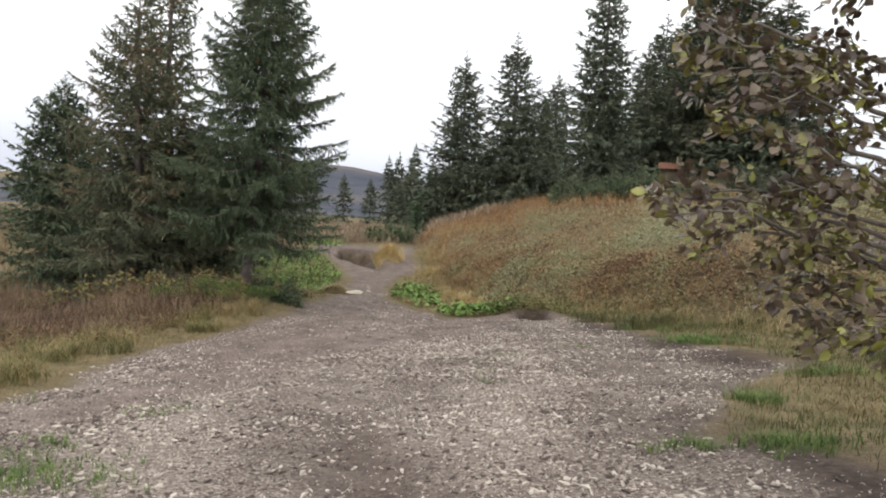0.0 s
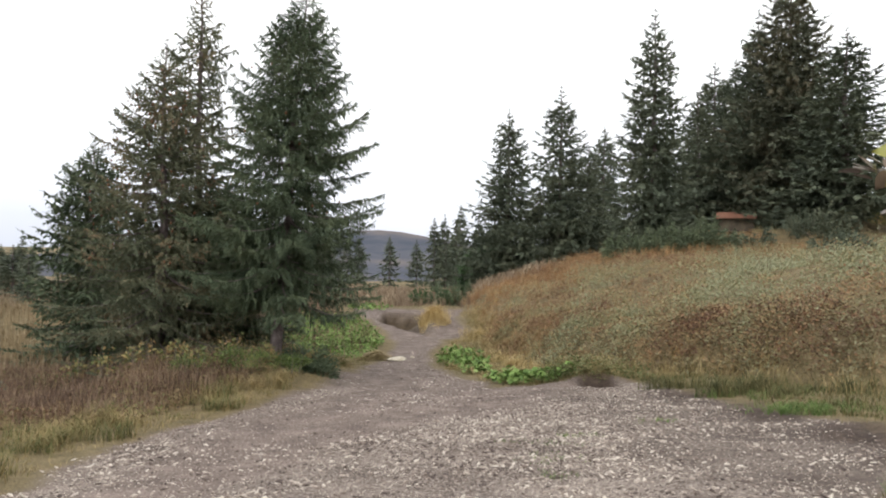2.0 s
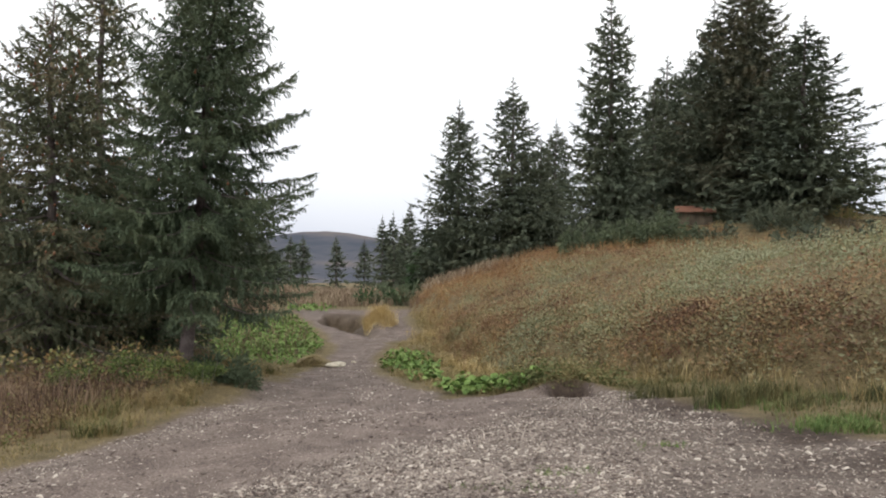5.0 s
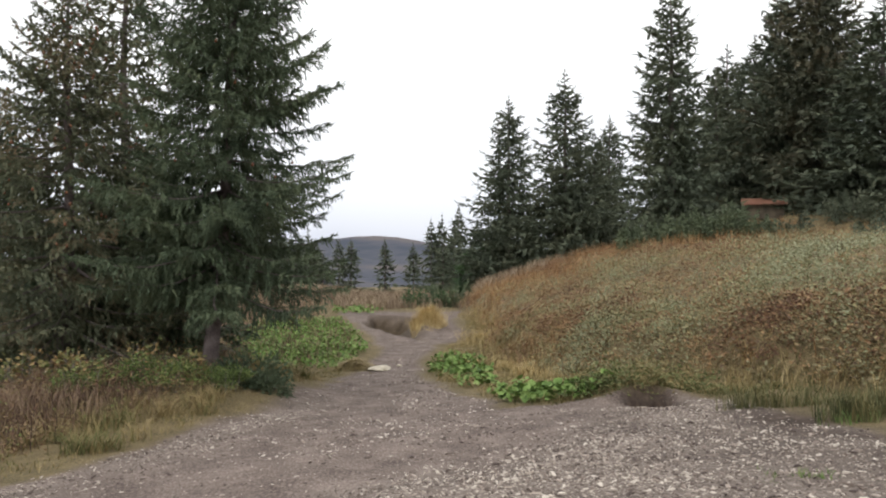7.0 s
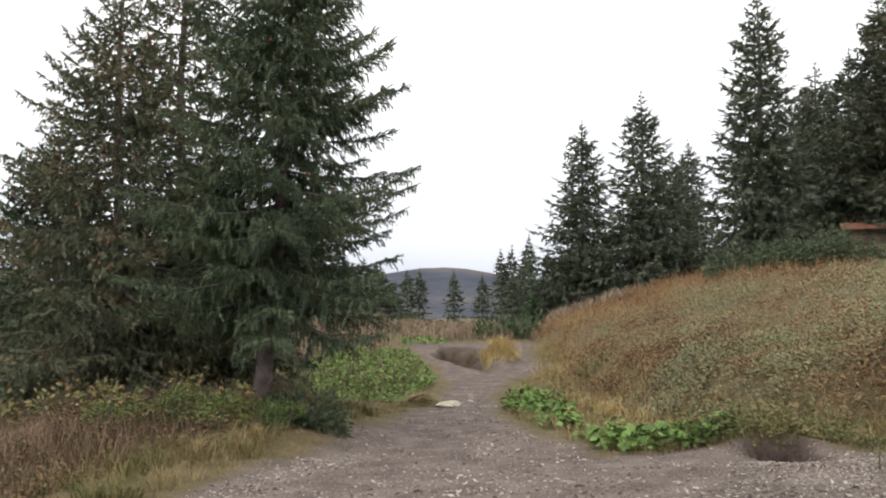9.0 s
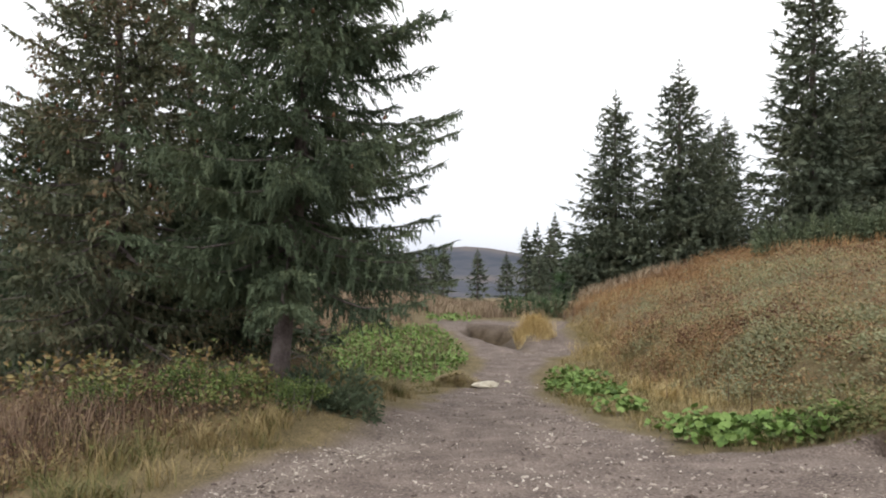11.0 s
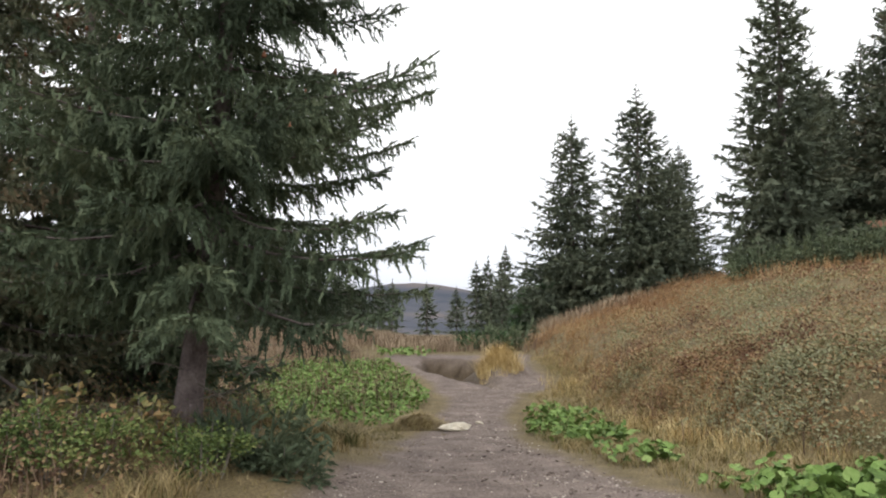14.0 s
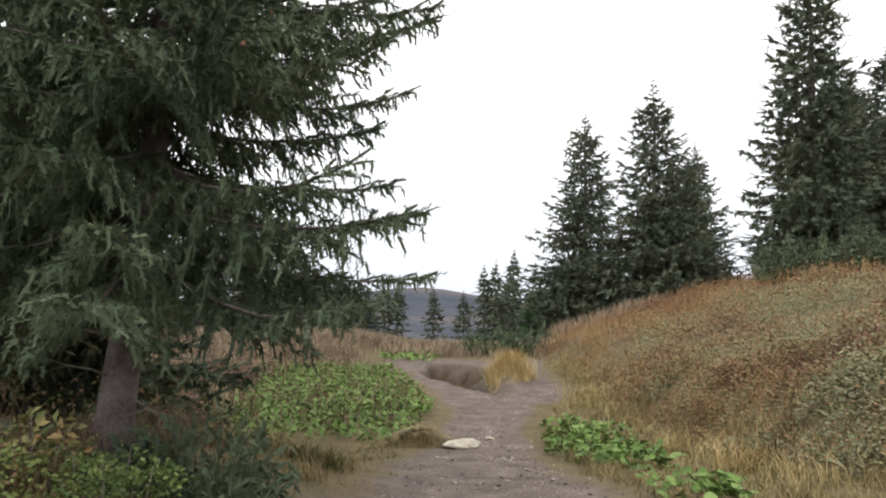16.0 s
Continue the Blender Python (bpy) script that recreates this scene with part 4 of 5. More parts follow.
x, y = scatter(rng, 1500, 3.4, 12, 19, 42, lambda x, y: smooth((x - foot_line(y) + 0.2) / 0.5) * smooth((3.4 - x + foot_line(y)) / 1.6) * smooth(4.5 * fbm(x * 0.45, y * 0.45, 131) + 0.1))
shrub_cover("foot_rust_shrubs", M_RUST_LEAF, "rust-brown withered plants in patches at the slope's foot", x, y, 26, 0.058)
x, y = scatter(rng, 1900, 2.6, 11, 21, 44, lambda x, y: np.exp(-((x - foot_line(y) - 0.35) / 1.0) ** 2) * (1 - road(x, y)) * smooth(6 * fbm(x * 0.5, y * 0.5, 133)))
grass("straw_clumps", M_GOLD, "bleached straw clumps leaning at the slope's foot", rng, x, y, 18, 0.42, 0.0055, 0.13, 0.9)

# dry grass along the rim and foot of the slope
x, y = scatter(rng, 4200, 3.4, 22, 20, 60, lambda x, y: on_slope(x, y) * rusty(x, y) * smooth(0.5 + 2 * fbm(x * 0.5, y * 0.5, 13)))
grass("rusty_grass", M_RUST, "dry rust-coloured grass along the slope", rng, x, y, 6, 0.62, 0.007, 0.12, 0.5)
x, y = scatter(rng, 4200, 2.4, 14, 14, 50, lambda x, y: np.exp(-((x - foot_line(y) - 0.15) / 0.9) ** 2) * (1 - road(x, y)) * smooth(0.45 + 2.4 * fbm(x * 0.8, y * 0.8, 17)))
grass("straw_grass", M_STRAW, "pale straw grass at the foot of the slope", rng, x, y, 11, 0.42, 0.006, 0.10, 0.9)
x, y = scatter(rng, 1300, 3.0, 12, 16, 46, lambda x, y: np.exp(-((x - foot_line(y) - 0.6) / 0.8) ** 2) * smooth(0.3 + 2.5 * fbm(x * 0.6, y * 0.6, 19)))
grass("foot_herbs", M_DEAD, "dead brown herbs at the foot of the slope", rng, x, y, 5, 0.45, 0.008, 0.09, 0.45)
x, y = scatter(rng, 700, 13, 26, 42, 49, lambda x, y: np.exp(-((y - 46.0 + 0.2 * (x - 14)) / 0.9) ** 2))
grass("crest_stalks", M_RUST, "upright rusty stalks before the junipers", rng, x, y, 5, 0.75, 0.014, 0.15, 0.25)

x, y = scatter(rng, 420, 14.5, 30, 36, 48, lambda x, y: np.exp(-((y - 45.4 + 0.35 * (x - 14.5)) / 0.8) ** 2) * smooth(0.5 + 2.5 * fbm(x * 0.5, y * 0.5, 161)))
shrub_cover("red_ferns", M_FERN, "red-brown withered ferns before the junipers", x, y, 24, 0.10)

# meadow at the right of the gravel
x, y = scatter(rng, 11000, 3, 20, 2.5, 24, lambda x, y: smooth((x - table(y, RIGHT) + 0.6 * fbm(x, y, 87)) / 0.5) * (1 - on_slope(x, y)) * smooth((16 - x) / 6))
grass("meadow_grass", M_MEADOW, "short olive and straw meadow grass beside gravel", rng, x, y, 8, 0.15, 0.006, 0.13, 0.95)
x, y = scatter(rng, 600, 4, 12, 4, 18, lambda x, y: smooth((x - table(y, RIGHT)) / 0.8) * smooth(fbm(x * 0.6, y * 0.6, 89) * 5))
grass("rush_tufts", M_MEADOW, "taller tufts in the meadow", rng, x, y, 14, 0.42, 0.006, 0.07, 0.5)

for cx, cy, r, n in ((6.9, 17.2, 0.25, 26), (7.5, 17.4, 0.2, 22), (8.2, 17.9, 0.25, 24), (6.4, 18.6, 0.3, 20), (9.2, 16.6, 0.25, 18), (7.9, 16.5, 0.2, 14)):
    x, y = rng.normal(cx, r, n), rng.normal(cy, r * 0.5, n)
    grass("rush_clump", M_RUSH, "dark green-brown rush clump at the gravel's far edge", rng, x, y, 16, 0.36, 0.006, 0.06, 0.45)

# verge on the other side of the track
x, y = scatter(rng, 9000, -12, -0.5, 4, 31, lambda x, y: smooth((table(y, LEFT) - x + 0.9 * fbm(x, y, 91)) / 0.45) * smooth((x + 11) / 3) * smooth(0.55 + 2.6 * fbm(x * 1.1, y * 1.1, 181)))
grass("verge_grass", M_VERGE, "dry yellow-green grass along the track", rng, x, y, 7, 0.10, 0.006, 0.11, 0.95)
x, y = scatter(rng, 5200, -14, -2.2, 16.5, 27, lambda x, y: smooth((table(y, LEFT) - 1.3 - x + fbm(x * 0.7, y * 0.7, 93)) / 0.8) * smooth((y - 17.0 - 0.15 * x) / 1.5))
grass("dead_herbs", M_DEAD, "dead brown herb stems under the spruces", rng, x, y, 5, 0.50, 0.007, 0.10, 0.35)
x, y = scatter(rng, 9000, 1.6, 9, 20.6, 50, lambda x, y: smooth((x - table(y, RIGHT) - 0.1 + 0.5 * fbm(x, y, 25)) / 0.3) * (x < foot_line(y) + 0.6))
grass("slope_foot_grass", M_VERGE, "short dry grass between path and slope", rng, x, y, 7, 0.17, 0.006, 0.08, 0.85)
x, y = scatter(rng, 2000, -7, 1, 24, 33, lambda x, y: np.exp(-((x - table(y, LEFT) + 0.6) / 0.6) ** 2))
grass("path_edge_grass", M_VERGE, "short grass along the path", rng, x, y, 8, 0.09, 0.005, 0.09, 0.9)

x, y = scatter(rng, 2300, -13, -2.4, 15.0, 26.5, lambda x, y: smooth((table(y, LEFT) - 1.7 - x + 1.2 * fbm(x * 0.6, y * 0.6, 151)) / 0.6) * smooth((y - 15.0 - 0.2 * x) / 2) * smooth(0.55 + 2 * fbm(x * 0.9, y * 0.9, 153)))
shrub_cover("withered_herbs", M_DEAD_LEAF, "knee-high withered brown herbs with pale seed heads before the spruces", x, y, 22, 0.05)
x, y = scatter(rng, 700, -12, -2.0, 14.0, 25, lambda x, y: smooth((table(y, LEFT) - 1.2 - x) / 0.6) * smooth((y - 14.0 - 0.2 * x) / 2) * smooth(0.2 + 4 * fbm(x * 0.7, y * 0.7, 183)))
shrub_cover("verge_green_herbs", M_BUSH_TONE, "olive-green leafy herbs among withered ones", x, y, 24, 0.055)
x, y = scatter(rng, 1500, -9, -0.8, 5, 28, lambda x, y: smooth((table(y, LEFT) - 0.1 - x) / 0.3) * smooth((x - table(y, LEFT) + 2.6) / 1.2) * smooth(0.55 + 2 * fbm(x * 0.7, y * 0.7, 157)))
grass("verge_tussocks", M_TUSSOCK, "yellow-green grass tussocks along the track's edge", rng, x, y, 60, 0.34, 0.0055, 0.11, 1.15)

# withered field beyond the spruces
x, y = scatter(rng, 26000, -45, 1.0, 36, 85, lambda x, y: smooth((table(np.minimum(y, 54), LEFT) - 0.6 - x) / 1.5) * smooth((y - 45 - 0.9 * fbm(x * 0.3, y * 0.3, 95) * 8 + 0.25 * np.minimum(x + 6, 0)) / 3) * np.clip(1.6 - y / 60, 0.3, 1))
grass("withered_field", M_FIELD, "waist-high withered brown field plants", rng, x, y, 4, 0.62, 0.012, 0.16, 0.5)
x, y = scatter(rng, 4200, -34, -8, 26, 50, lambda x, y: smooth((-9.5 - x) / 3))
grass("tall_straw", M_TALL_STRAW, "tall straw-coloured grass behind the spruces", rng, x, y, 4, 0.7, 0.012, 0.14, 0.35)
x, y = scatter(rng, 9000, -9, 12, 54, 128, lambda x, y: smooth((y - 55) / 4) * np.clip(1.5 - y / 110, 0.35, 1) * (1 - 0.8 * np.exp(-((x - 4.3) / 0.7) ** 2) * smooth((62 - y) / 3)))
grass("far_field_grass", M_FIELD, "withered grass at the end of the path", rng, x, y, 3, 0.75, 0.03, 0.25, 0.4)

x, y = scatter(rng, 3800, -16, 0.5, 36, 66, lambda x, y: smooth((table(np.minimum(y, 54), LEFT) - 1.0 - x) / 1.5) * smooth((y - 44 + 4 * smooth((-5 - x) / 2) + 3 * fbm(x * 0.3, y * 0.3, 95)) / 3))
shrub_cover("field_herbs", M_DEAD, "brown withered leafy herbs in the field", x, y, 14, 0.09)
x, y = scatter(rng, 2200, -13, -4.6, 29.5, 46, lambda x, y: smooth((-4.8 - x - 0.1 * (y - 40)) / 0.8) * smooth(0.6 + 2 * fbm(x * 0.6, y * 0.6, 123)))
grass("field_edge_herbs", M_DEAD, "dead brown herbs behind the spruce trunk", rng, x, y, 7, 0.5, 0.008, 0.14, 0.5)

# tussock island in the washed-out pit
x, y = rng.normal(2.05, 0.38, 230), rng.normal(43.6, 0.6, 230)
grass("tussock", M_GOLD, "tall straw-yellow grass tussock beside the pit", rng, x, y, 10, 0.62, 0.007, 0.10, 0.8)
x, y = rng.normal(2.5, 0.28, 60), rng.normal(42.9, 0.35, 60)
grass("tussock_skirt", M_GOLD, "yellow-green grass at the foot of the tussock", rng, x, y, 10, 0.3, 0.008, 0.08, 0.8)

# fresh green tufts in the gravel
for cx, cy, r, n, hgt in ((3.3, 6.45, 0.2, 40, 0.12), (4.05, 6.3, 0.28, 70, 0.16), (5.2, 8.7, 0.22, 70, 0.24), (7.2, 10.4, 0.3, 70, 0.22), (-2.4, 6.5, 0.3, 60, 0.12), (-2.9, 7.2, 0.3, 40, 0.1), (-1.9, 8.9, 0.25, 30, 0.07), (7.4, 14.8, 0.45, 190, 0.2), (7.7, 16.8, 0.6, 60, 0.2), (-5.3, 9.6, 0.7, 90, 0.14), (2.9, 13.2, 0.25, 18, 0.08), (2.2, 11.4, 0.25, 22, 0.06), (2.4, 12.4, 0.22, 18, 0.06), (2.1, 10.5, 0.2, 14, 0.06), (4.6, 14.2, 0.2, 14, 0.08), (-2.3, 6.2, 0.45, 60, 0.12)):
    x, y = rng.normal(cx, r, n), rng.normal(cy, r * 0.7, n)
    grass("grass_tuft", M_GREEN, "small fresh green grass tuft in gravel", rng, x, y, 7, hgt * 0.8, 0.005, 0.04, 0.8)


# ---- broad-leaved green patches ----
def butter_leaf(seed):
    r = np.random.default_rng(seed)
    a = np.linspace(0.25, 2 * np.pi - 0.25, 11)
    rad = 0.5 * (1 + 0.12 * np.cos(a)) * (1 + 0.09 * r.normal(0, 1, 11))
    rim = np.stack((0.1 - rad * np.cos(a), rad * np.sin(a), 0.10 + 0.06 * np.sin(a * 3 + seed)), -1)
    stalk = np.array([(-0.02, 0.02, 0), (0.02, 0, 0), (-0.02, -0.02, 0)]) + np.array([-0.15, 0, -0.9])
    V = np.concatenate(([(0.02, 0, 0.0)], rim, stalk, [(0.02, 0.015, 0), (0.03, 0, 0), (0.02, -0.015, 0)]))
    F = [(0, k + 1, k + 2) for k in range(10)] + [(12, 13, 16), (12, 16, 15), (13, 14, 17), (13, 17, 16)]
    return V, np.array(F)


BUTTER = [butter_leaf(k) for k in range(4)]
BUTTER_MESH = [mesh_data("leaf", g, M_BUTTER, soft=True) for g in BUTTER]


def leaf_patch(cx, cy, inside, box4, n_parts, n_rest, size, seed, label):
    rng = np.random.default_rng(seed)
    root = thing("butterbur_patch", (cx, cy, zg(cx, cy)), label, "plants", "broad-leaved patches")
    x, y = scatter(rng, (n_parts + n_rest) * 6, *box4, inside)
    x, y = x[:n_parts + n_rest], y[:n_parts + n_rest]
    order = np.argsort(y)
    x, y = x[order], y[order]
    s = size * rng.uniform(0.55, 1.25, len(x))
    zz = height(x, y) + s * 0.6 + rng.uniform(0, 0.2, len(x)) * (0.6 + 1.2 * (fbm(x * 1.5, y * 1.5, seed + 40) + 0.5))
    tilt = basis(np.stack((np.ones(len(x)), rng.normal(0, 0.55, len(x)), rng.normal(0, 0.65, len(x))), -1), rng.normal(0, 0.6, len(x)))
    M = np.einsum("nij,njk->nik", turned(rng.uniform(0, 6.28, len(x))), tilt) * s[:, None, None]
    P = np.stack((x, y, zz), -1)
    for k in range(min(n_parts, len(x))):
        ob = new("leaf", BUTTER_MESH[k % 4])
        ob.parent = root
        m = Matrix.Identity(4)
        for i in range(3):
            for j in range(3):
                m[i][j] = M[k, i, j]
        m.translation = Vector(P[k]) - root.location
        ob.matrix_local = m
    if len(x) > n_parts:
        rest = stamp(BUTTER[0], M[n_parts:], P[n_parts:] - np.array(root.location))
        tagged(part("leaf_mass", rest, M_BUTTER_STUFF, root), kind="stuff")
    return root


def blob(cx, cy, rx, ry, seed):
    return lambda x, y: (np.hypot((x - cx) / rx, (y - cy) / ry) + 1.2 * fbm(x * 1.1, y * 1.1, seed) < 0.92).astype(float) * np.clip(0.6 + 3 * fbm(x * 2.3, y * 2.3, seed + 70), 0.03, 1)


leaf_patch(3.9, 21.8, blob(3.85, 21.7, 1.35, 1.25, 3), (2.2, 5.2, 20.4, 23.8), 295, 420, 0.125, 1, "bright green broad-leaved plants at the gravel's edge")
leaf_patch(2.9, 29.5, blob(2.7, 31.5, 0.95, 3.4, 5), (1.6, 4.2, 28, 36), 295, 420, 0.125, 2, "bright green low leafy plants beside the path")
leaf_patch(2.75, 25.6, blob(2.75, 25.8, 0.6, 0.9, 6), (1.9, 3.6, 24.6, 27), 110, 0, 0.12, 4, "small clump of broad green leaves beside the path")
leaf_patch(-2.6, 34.0, lambda x, y: smooth((table(y, LEFT) - 0.15 - x) / 0.4) * smooth((x + 6.5 + 0.1 * (y - 40)) / 1.5) * smooth((47.5 - y) / 2), (-7, 0.2, 32, 48), 295, 5600, 0.105, 7, "large bed of broad green leaves with dead stalks")
leaf_patch(-1.8, 54.0, blob(-2.0, 54.0, 1.6, 3.0, 8), (-4, 0.5, 50, 58), 90, 120, 0.17, 9, "green leafy clump at the far bend of the path")
x, y = scatter(rng, 900, -6.5, 0.0, 32.5, 47, lambda x, y: smooth((table(y, LEFT) - 0.4 - x) / 0.5))
grass("dock_stalks", M_DEAD, "dead brown dock stalks above the leaves", rng, x, y, 2, 0.62, 0.010, 0.06, 0.2)
x, y = scatter(rng, 60, 2.4, 8, 21, 33, lambda x, y: np.exp(-((x - foot_line(y) + 0.3) / 0.8) ** 2))
grass("dead_stalks", M_DEAD, "tall dead stalks at the foot of the slope", rng, x, y, 2, 0.75, 0.010, 0.08, 0.2)


# ---- bushes under the spruces ----
def leafy_bush(name, x, y, size, n, leaf, material, seed, label):
    rng = np.random.default_rng(seed)
    root = thing(name, (x, y, zg(x, y)), label, "bush")
    k = 14
    a, q = rng.uniform(0, 6.28, k), np.sqrt(rng.random(k))
    cx, cy = q * np.cos(a) * size[0] * 0.6, q * np.sin(a) * size[1] * 0.6
    cz = height(cx + x, cy + y) - zg(x, y)
    lift = size[2] * rng.uniform(0.15, 0.6, k)
    part("leaves", leaf_cloud(rng, cx, cy, cz + lift, n // k, rng.uniform(0.3, 0.5, k) * size[0], leaf, rng.uniform(0.3, 0.45, k) * size[2]), material, root)
    for i in range(k):
        p = np.array([(cx[i] * 0.6, cy[i] * 0.6, cz[i] - 0.05), (cx[i] * 0.85, cy[i] * 0.85, cz[i] + lift[i] * 0.7), (cx[i], cy[i], cz[i] + lift[i] + 0.3 * size[2])])
        part("stem", tube(p, (0.011, 0.008, 0.004), 4), M_TWIG, root)
    return root


leafy_bush("green_bush", -3.6, 21.9, (0.95, 0.7, 0.75), 2600, 0.052, M_BUSH, 3, "low green bush at the foot of a spruce")
leafy_bush("green_bush", -2.55, 22.6, (0.65, 0.6, 0.6), 1600, 0.05, M_BUSH, 5, "low green bush at the foot of a spruce")
leafy_bush("green_bush", -4.9, 21.6, (0.7, 0.6, 0.6), 1200, 0.052, M_BUSH, 6, "low green bush at the foot of a spruce")
for k, (x, y, s) in enumerate(((-4.2, 23.0, 0.8), (-3.3, 23.1, 0.6), (-5.6, 22.6, 0.75), (-6.6, 22.9, 0.85), (-7.6, 23.2, 0.8), (-8.6, 23.6, 0.75), (-5.0, 22.2, 0.6))):
    leafy_bush("yellowing_bush", x, y, (0.45 * s + 0.15, 0.4, 1.25 * s), 170, 0.115, M_YELLOW, 20 + k, "thin bush with yellowing autumn leaves under spruces")
leafy_bush("yellowing_bush", 30.0, 47.0, (1.1, 0.8, 1.3), 900, 0.10, M_YELLOW, 47, "rounded yellow-green bush on the crest of the slope")
leafy_bush("grey_bush", -9.6, 20.2, (1.0, 0.8, 0.85), 1300, 0.07, M_GREYBUSH, 40, "grey-green rounded bush at the field's edge")
leafy_bush("grey_bush", -11.2, 21.2, (1.1, 0.8, 0.9), 1200, 0.07, M_GREYBUSH, 41, "grey-green rounded bush at the field's edge")
juniper(-2.2, 23.6, (0.55, 0.5, 0.75), 70, "dark green low conifer bush beside a spruce trunk", M_NEEDLE, "half", 80)
juniper(-1.8, 23.2, (0.35, 0.3, 0.5), 72, "dark green low conifer bush beside a spruce trunk", M_NEEDLE, "half", 80)

# ---- boulder, clod and loose stones ----
rng = np.random.default_rng(303)
rock = new("boulder", mesh_data("boulder", lump(rng, (0.30, 0.19, 0.125), 0.42, 2, 0.3), M_ROCK, soft=False))
rock.location, rock.rotation_euler = (0.26, 31.3, zg(0.26, 31.3) + 0.05), (0, 0.1, 0.35)
tagged(rock, "pale cream limestone boulder at the path's edge", "rock")
rock2 = new("boulder", mesh_data("boulder", lump(rng, (0.10, 0.07, 0.05), 0.22, 2, 0.35), M_ROCK, soft=False))
rock2.location = (0.88, 32.9, zg(0.88, 32.9) + 0.02)
tagged(rock2, "small flat pale stone set in the path", "rock")
stone = new("white_stone", mesh_data("white_stone", lump(rng, (0.085, 0.06, 0.06), 0.3, 2, 0.3), M_ROCK))
stone.location = (10.55, 16.43, zg(10.55, 16.43) + 0.05)
tagged(stone, "small white stone lying in meadow grass", "rock")
clod = new("earth_mound", mesh_data("earth_mound", lump(rng, (0.58, 0.36, 0.33), 0.25, 3, 0.3), M_CLOD, soft=True))
clod.location = (-0.5, 31.7, zg(-0.5, 31.7) + 0.05)
tagged(clod, "grassy brown earth mound beside a pale boulder", "mound")
x, y = rng.normal(-0.5, 0.30, 260), rng.normal(31.62, 0.17, 260)
grass("mound_grass", M_VERGE, "withered grass over the earth mound", rng, x, y, 7, 0.17, 0.005, 0.05, 1.3, lift=0.27 * np.exp(-((x + 0.5) / 0.42) ** 2 - ((y - 31.65) / 0.3) ** 2))


def chip(r, k=5):
    """A flat angular flake."""
    a = np.sort(r.uniform(0, 2 * np.pi, k) * 0.35 / k * 5 + np.arange(k) * 2 * np.pi / k)
    rad = r.uniform(0.38, 0.62, k)
    base = np.stack((rad * np.cos(a), 0.56 * rad * np.sin(a), np.full(k, -0.10)), -1)
    top = np.stack((0.8 * rad * np.cos(a), 0.45 * rad * np.sin(a), 0.08 + r.uniform(-0.05, 0.05, k)), -1)
    V = np.concatenate((base, top))
    F = [(k, k + i, k + i + 1) for i in range(1, k - 1)]
    for i in range(k):
        j = (i + 1) % k
        F += [(i, j, k + j), (i, k + j, k + i)]
    return V, np.array(F)


CHIPS = [chip(np.random.default_rng(400 + k)) for k in range(6)]
GRIT = [chip(np.random.default_rng(440 + k), 4 if k % 2 else 3) for k in range(6)]


def lay_chips(rng, x, y, size):
    tilt = basis(np.stack((np.ones(len(x)), rng.normal(0, 0.25, len(x)), rng.normal(0, 0.36, len(x))), -1), rng.normal(0, 0.4, len(x)))
    M = np.einsum("nij,njk->nik", turned(rng.uniform(0, 6.28, len(x))), tilt) * size[:, None, None]
    return M, np.stack((x, y, height(x, y) + size * 0.10), -1)


def stony(x, y):
    """How thickly loose stones lie."""
    ruts = 1 - 0.65 * np.exp(-((x - 0.3 - 0.3 * np.sin(y * 0.5)) / 0.5) ** 2) * smooth((10.5 - y) / 3)
    return road(x, y) * (1 - 0.75 * wet_edge(x, y)) * np.clip(0.06 + 0.30 * smooth((15 - y) / 5) * smooth((0.5 - x) / 2) + 0.92 * bright(x, y) + 0.8 * rim_gravel(x, y), 0, 1) * np.clip(1.5 - y / 18, 0.38, 1) * ruts * (1 - 0.4 * worn(x, y))


x, y = scatter(rng, 62000, -5.2, 8, 2.6, 21, lambda x, y: stony(x, y) * np.clip(0.72 + 2.2 * fbm(x * 0.9, y * 0.9, 97), 0.12, 1))
size = 0.030 + 0.080 * rng.random(len(x)) ** 3.1
M, P = lay_chips(rng, x, y, size)
pick = rng.integers(0, 6, len(x))
coarse = merge([stamp(CHIPS[i], M[pick == i], P[pick == i]) for i in range(6)])
x, y = scatter(rng, 190000, -6, 8, 2.6, 24, lambda x, y: stony(x, y) * np.clip(0.85 + 1.6 * fbm(x * 1.1, y * 1.1, 177), 0.25, 1))
M, P = lay_chips(rng, x, y, 0.017 + 0.022 * rng.random(len(x)) + 0.012 * smooth((y - 9) / 8))
pick = rng.integers(0, 6, len(x))
grit = [stamp(GRIT[i], M[pick == i], P[pick == i]) for i in range(6)]
gravel = new("gravel", mesh_data("gravel", merge([coarse, *grit]), M_STONE))
tagged(gravel, "loose pale grey-brown shale gravel over the track", "gravel", kind="stuff")
x, y = scatter(rng, 52000, -4.4, 3.6, 10, 40, lambda x, y: road(x, y) * np.clip(0.3 + 2.0 * fbm(x, y, 99) + 0.5 * smooth((x - 0.5) / 1.0), 0.06, 1) * np.clip(1.4 - y / 34, 0.3, 1))
M, P = lay_chips(rng, x, y, 0.018 + 0.080 * rng.random(len(x)) ** 4.0)
pebbles = new("path_pebbles", mesh_data("path_pebbles", stamp(CHIPS[2], M, P), M_PEBBLE))
tagged(pebbles, "small loose stones scattered on the brown path", "gravel", kind="stuff")


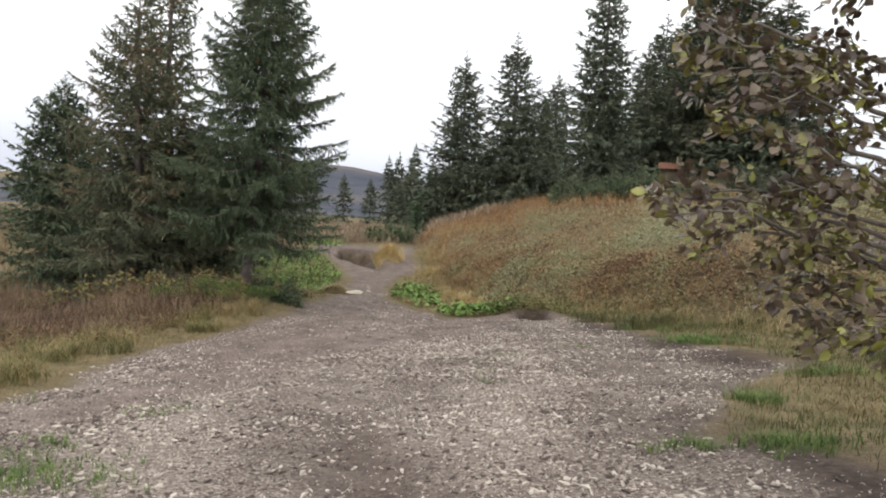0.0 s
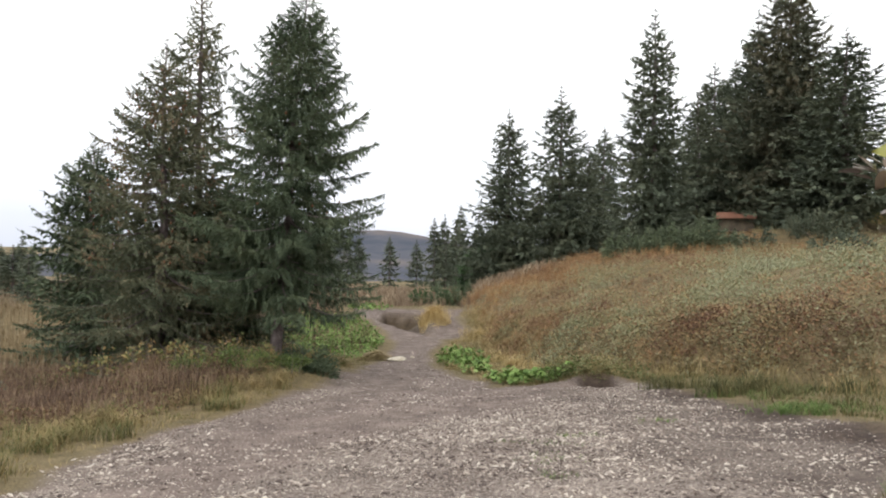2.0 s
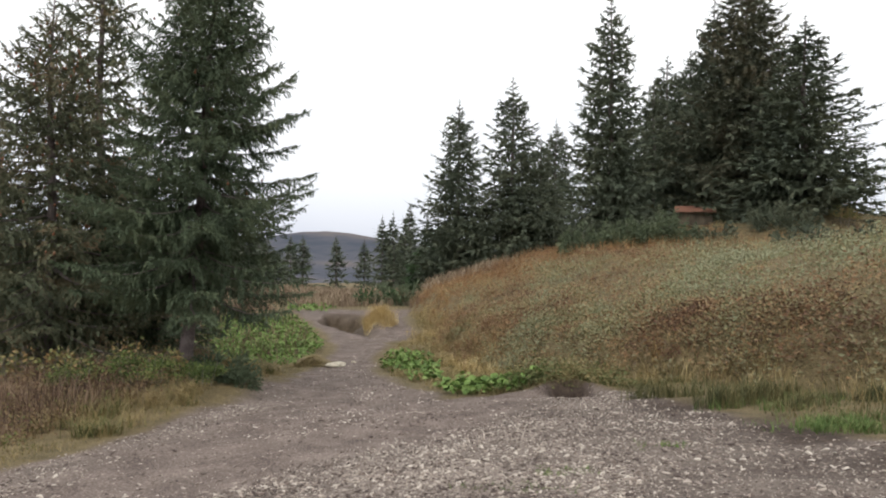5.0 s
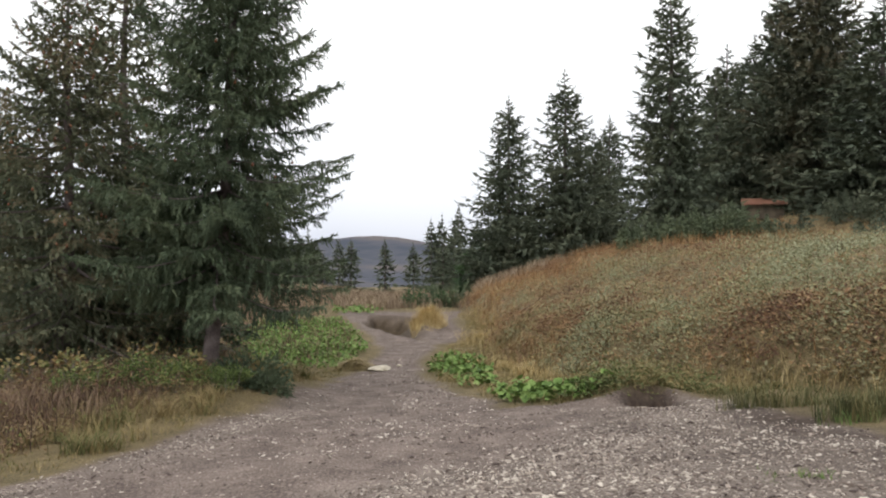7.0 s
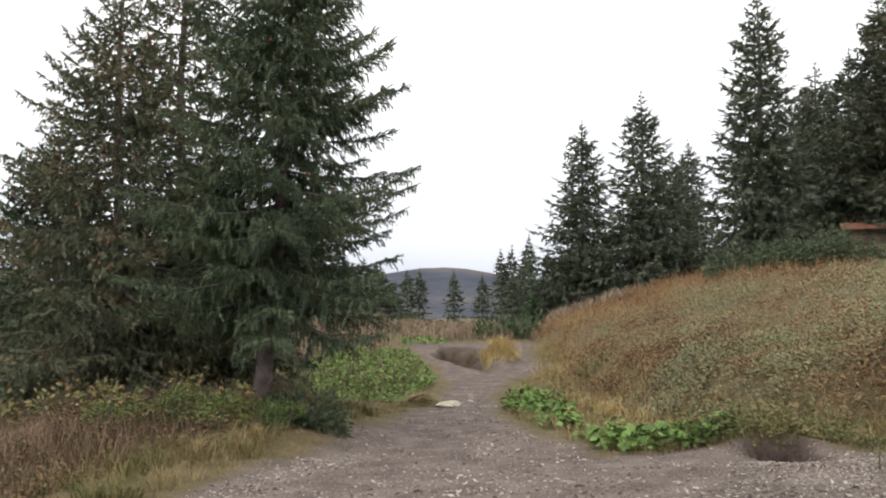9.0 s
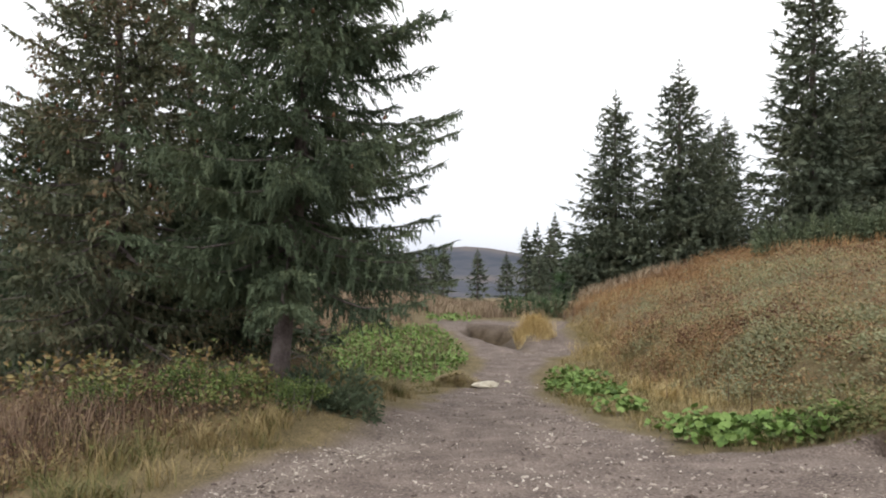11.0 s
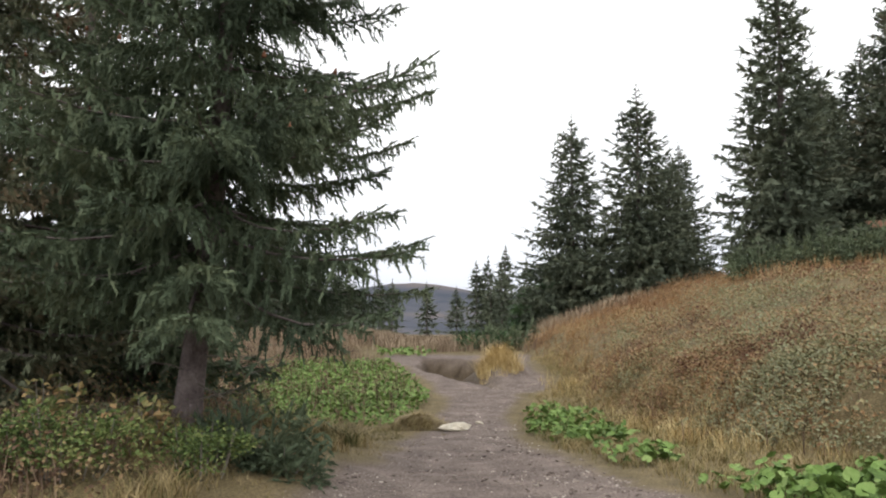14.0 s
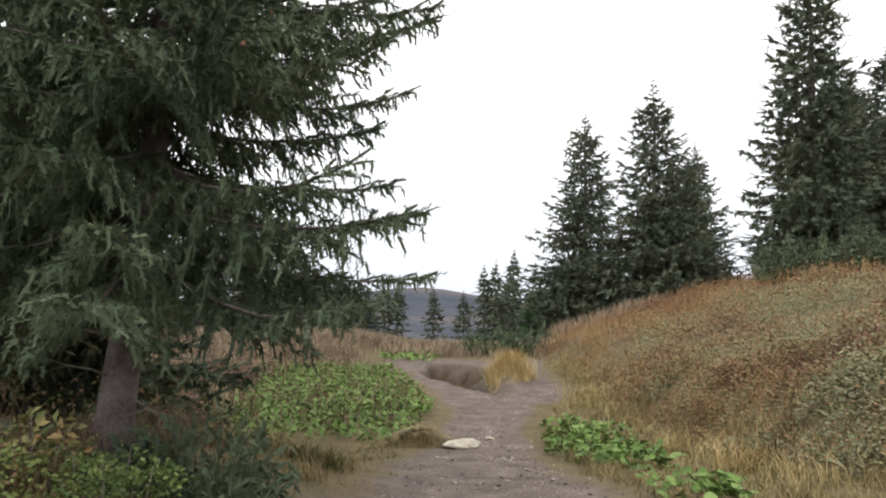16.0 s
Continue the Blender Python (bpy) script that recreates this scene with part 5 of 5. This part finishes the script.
# ---- broad-leaved tree reaching over the start of the track ----
def willow(x, y, label):
    rng = np.random.default_rng(505)
    z0 = zg(x, y)
    root = thing("willow_tree", (x, y, z0), label, "tree")
    trunk = np.array([(0, 0, -0.2), (0.03, 0.02, 0.6), (-0.02, 0.05, 1.3), (0.05, 0.0, 2.2), (0.0, 0.05, 3.2), (0.1, 0, 4.3)])
    part("trunk", tube(trunk, (0.10, 0.085, 0.075, 0.06, 0.045, 0.015), 9), M_BARK, root, soft=True)
    leaves, k = [], 0
    # boughs: start height, heading, reach, rise
    for hgt, az, reach, rise in ((1.5, 178, 1.7, 0.75), (1.65, 186, 1.85, 0.55), (1.7, 172, 1.75, 0.7), (2.1, 190, 1.8, 0.7), (1.2, 222, 1.5, 0.5), (1.8, 150, 1.5, 0.6), (1.9, 205, 1.6, 0.8), (2.5, 180, 1.6, 0.7), (2.4, 160, 1.5, 0.9), (1.15, 232, 1.4, 0.4), (1.05, 245, 1.3, 0.2), (2.9, 200, 1.4, 0.9), (3.1, 175, 1.3, 1.0), (1.3, 240, 1.4, 0.6), (2.0, 235, 1.5, 0.8), (1.8, 20, 1.4, 0.8), (2.3, 320, 1.4, 0.8), (2.7, 90, 1.3, 0.9), (1.4, 60, 1.3, 0.7), (3.3, 270, 1.1, 0.8), (1.3, 186, 0.8, 0.1), (1.45, 176, 1.0, 0.2), (1.2, 170, 0.7, 0.05), (1.6, 195, 1.1, 0.3), (1.9, 182, 1.0, 0.5), (2.2, 196, 1.5, 0.8), (2.5, 188, 1.75, 0.8), (2.7, 172, 1.7, 0.8), (2.3, 204, 1.3, 0.9)):
        a = radians(az)
        s = np.linspace(0, 1, 8)
        wob = rng.normal(0, 0.05, (8, 3)) * s[:, None]
        P = np.stack((np.cos(a) * reach * s, np.sin(a) * reach * s, hgt + rise * (s - 0.55 * s * s)), -1) + wob
        bough = part("bough", tube(P, 0.020 * (1 - 0.82 * s) + 0.002, 6), M_TWIG, root, "thin pale grey bough", soft=True)
        for q in range(7):
            t = 0.3 + 0.7 * (q + rng.random() * 0.6) / 7
            p = np.array([np.interp(t, s, P[:, i]) for i in range(3)])
            b = a + rng.choice((-1, 1)) * rng.uniform(0.3, 1.0)
            ln = rng.uniform(0.22, 0.5) * (1.15 - 0.4 * t)
            tip = p + np.array([math.cos(b) * ln, math.sin(b) * ln, rng.uniform(-0.18, 0.2)])
            mid = (p + tip) / 2 + np.array([0, 0, 0.03])
            part("twig", tube(np.array([p, mid, tip]), (0.005, 0.004, 0.002), 4), M_TWIG, bough)
            for _ in range(19):
                f = rng.uniform(0.1, 1.05)
                leaves.append((p + (tip - p) * f + rng.normal(0, 0.035, 3), (tip - p) + rng.normal(0, 0.28, 3)))
        for _ in range(6):
            f = rng.uniform(0.6, 1.0)
            leaves.append((np.array([np.interp(f, s, P[:, i]) for i in range(3)]), np.array([math.cos(a), math.sin(a), 0]) + rng.normal(0, 0.6, 3)))
    t = np.linspace(0, 1, 6)
    w = 0.30 * np.sin(np.pi * t ** 0.85)
    V = np.concatenate((np.stack((t, w, 0.22 * w + 0.08 * t * t), -1), np.stack((t, 0 * t, 0.08 * t * t - 0.03), -1), np.stack((t, -w, 0.22 * w + 0.08 * t * t), -1)))
    F = []
    for i in range(5):
        F += [(i, 6 + i, 7 + i), (i, 7 + i, i + 1), (6 + i, 12 + i, 13 + i), (6 + i, 13 + i, 7 + i)]
    tpl = (V, np.array(F))
    P, D = np.array([q[0] for q in leaves]), np.array([q[1] for q in leaves])
    D[:, 2] -= 0.12
    M = basis(D, rng.normal(0, 0.9, len(D))) * rng.uniform(0.05, 0.10, len(D))[:, None, None]
    order = np.argsort(P[:, 0])
    P, M = P[order], M[order]
    data = mesh_data("leaf", tpl, M_WILLOW, soft=True)
    for i in range(290):
        ob = new("leaf", data)
        ob.parent = root
        m = Matrix.Identity(4)
        for r in range(3):
            for c in range(3):
                m[r][c] = M[i, r, c]
        m.translation = Vector(P[i])
        ob.matrix_local = m
    tagged(part("leaf_mass", stamp(tpl, M[290:], P[290:]), M_WILLOW_STUFF, root, soft=True), kind="stuff")
    return root


willow(3.75, 4.5, "young broad-leaved tree with browning autumn leaves beside gravel")

# ---- single flakes of the gravel ----
rng = np.random.default_rng(606)
CHIP_MESH = [mesh_data("stone", g, M_STONE_PART) for g in CHIPS]
x, y = scatter(rng, 1500, -2.5, 3.4, 3.4, 8.5, lambda x, y: road(x, y) * bright(x, y))
x, y = x[:290], y[:290]
M, P = lay_chips(rng, x, y, rng.uniform(0.05, 0.10, len(x)))
for k in range(len(x)):
    ob = new("stone", CHIP_MESH[k % 6])
    ob.parent = ground
    m = Matrix.Identity(4)
    for r in range(3):
        for c in range(3):
            m[r][c] = M[k, r, c]
    m.translation = Vector(P[k])
    ob.matrix_local = m
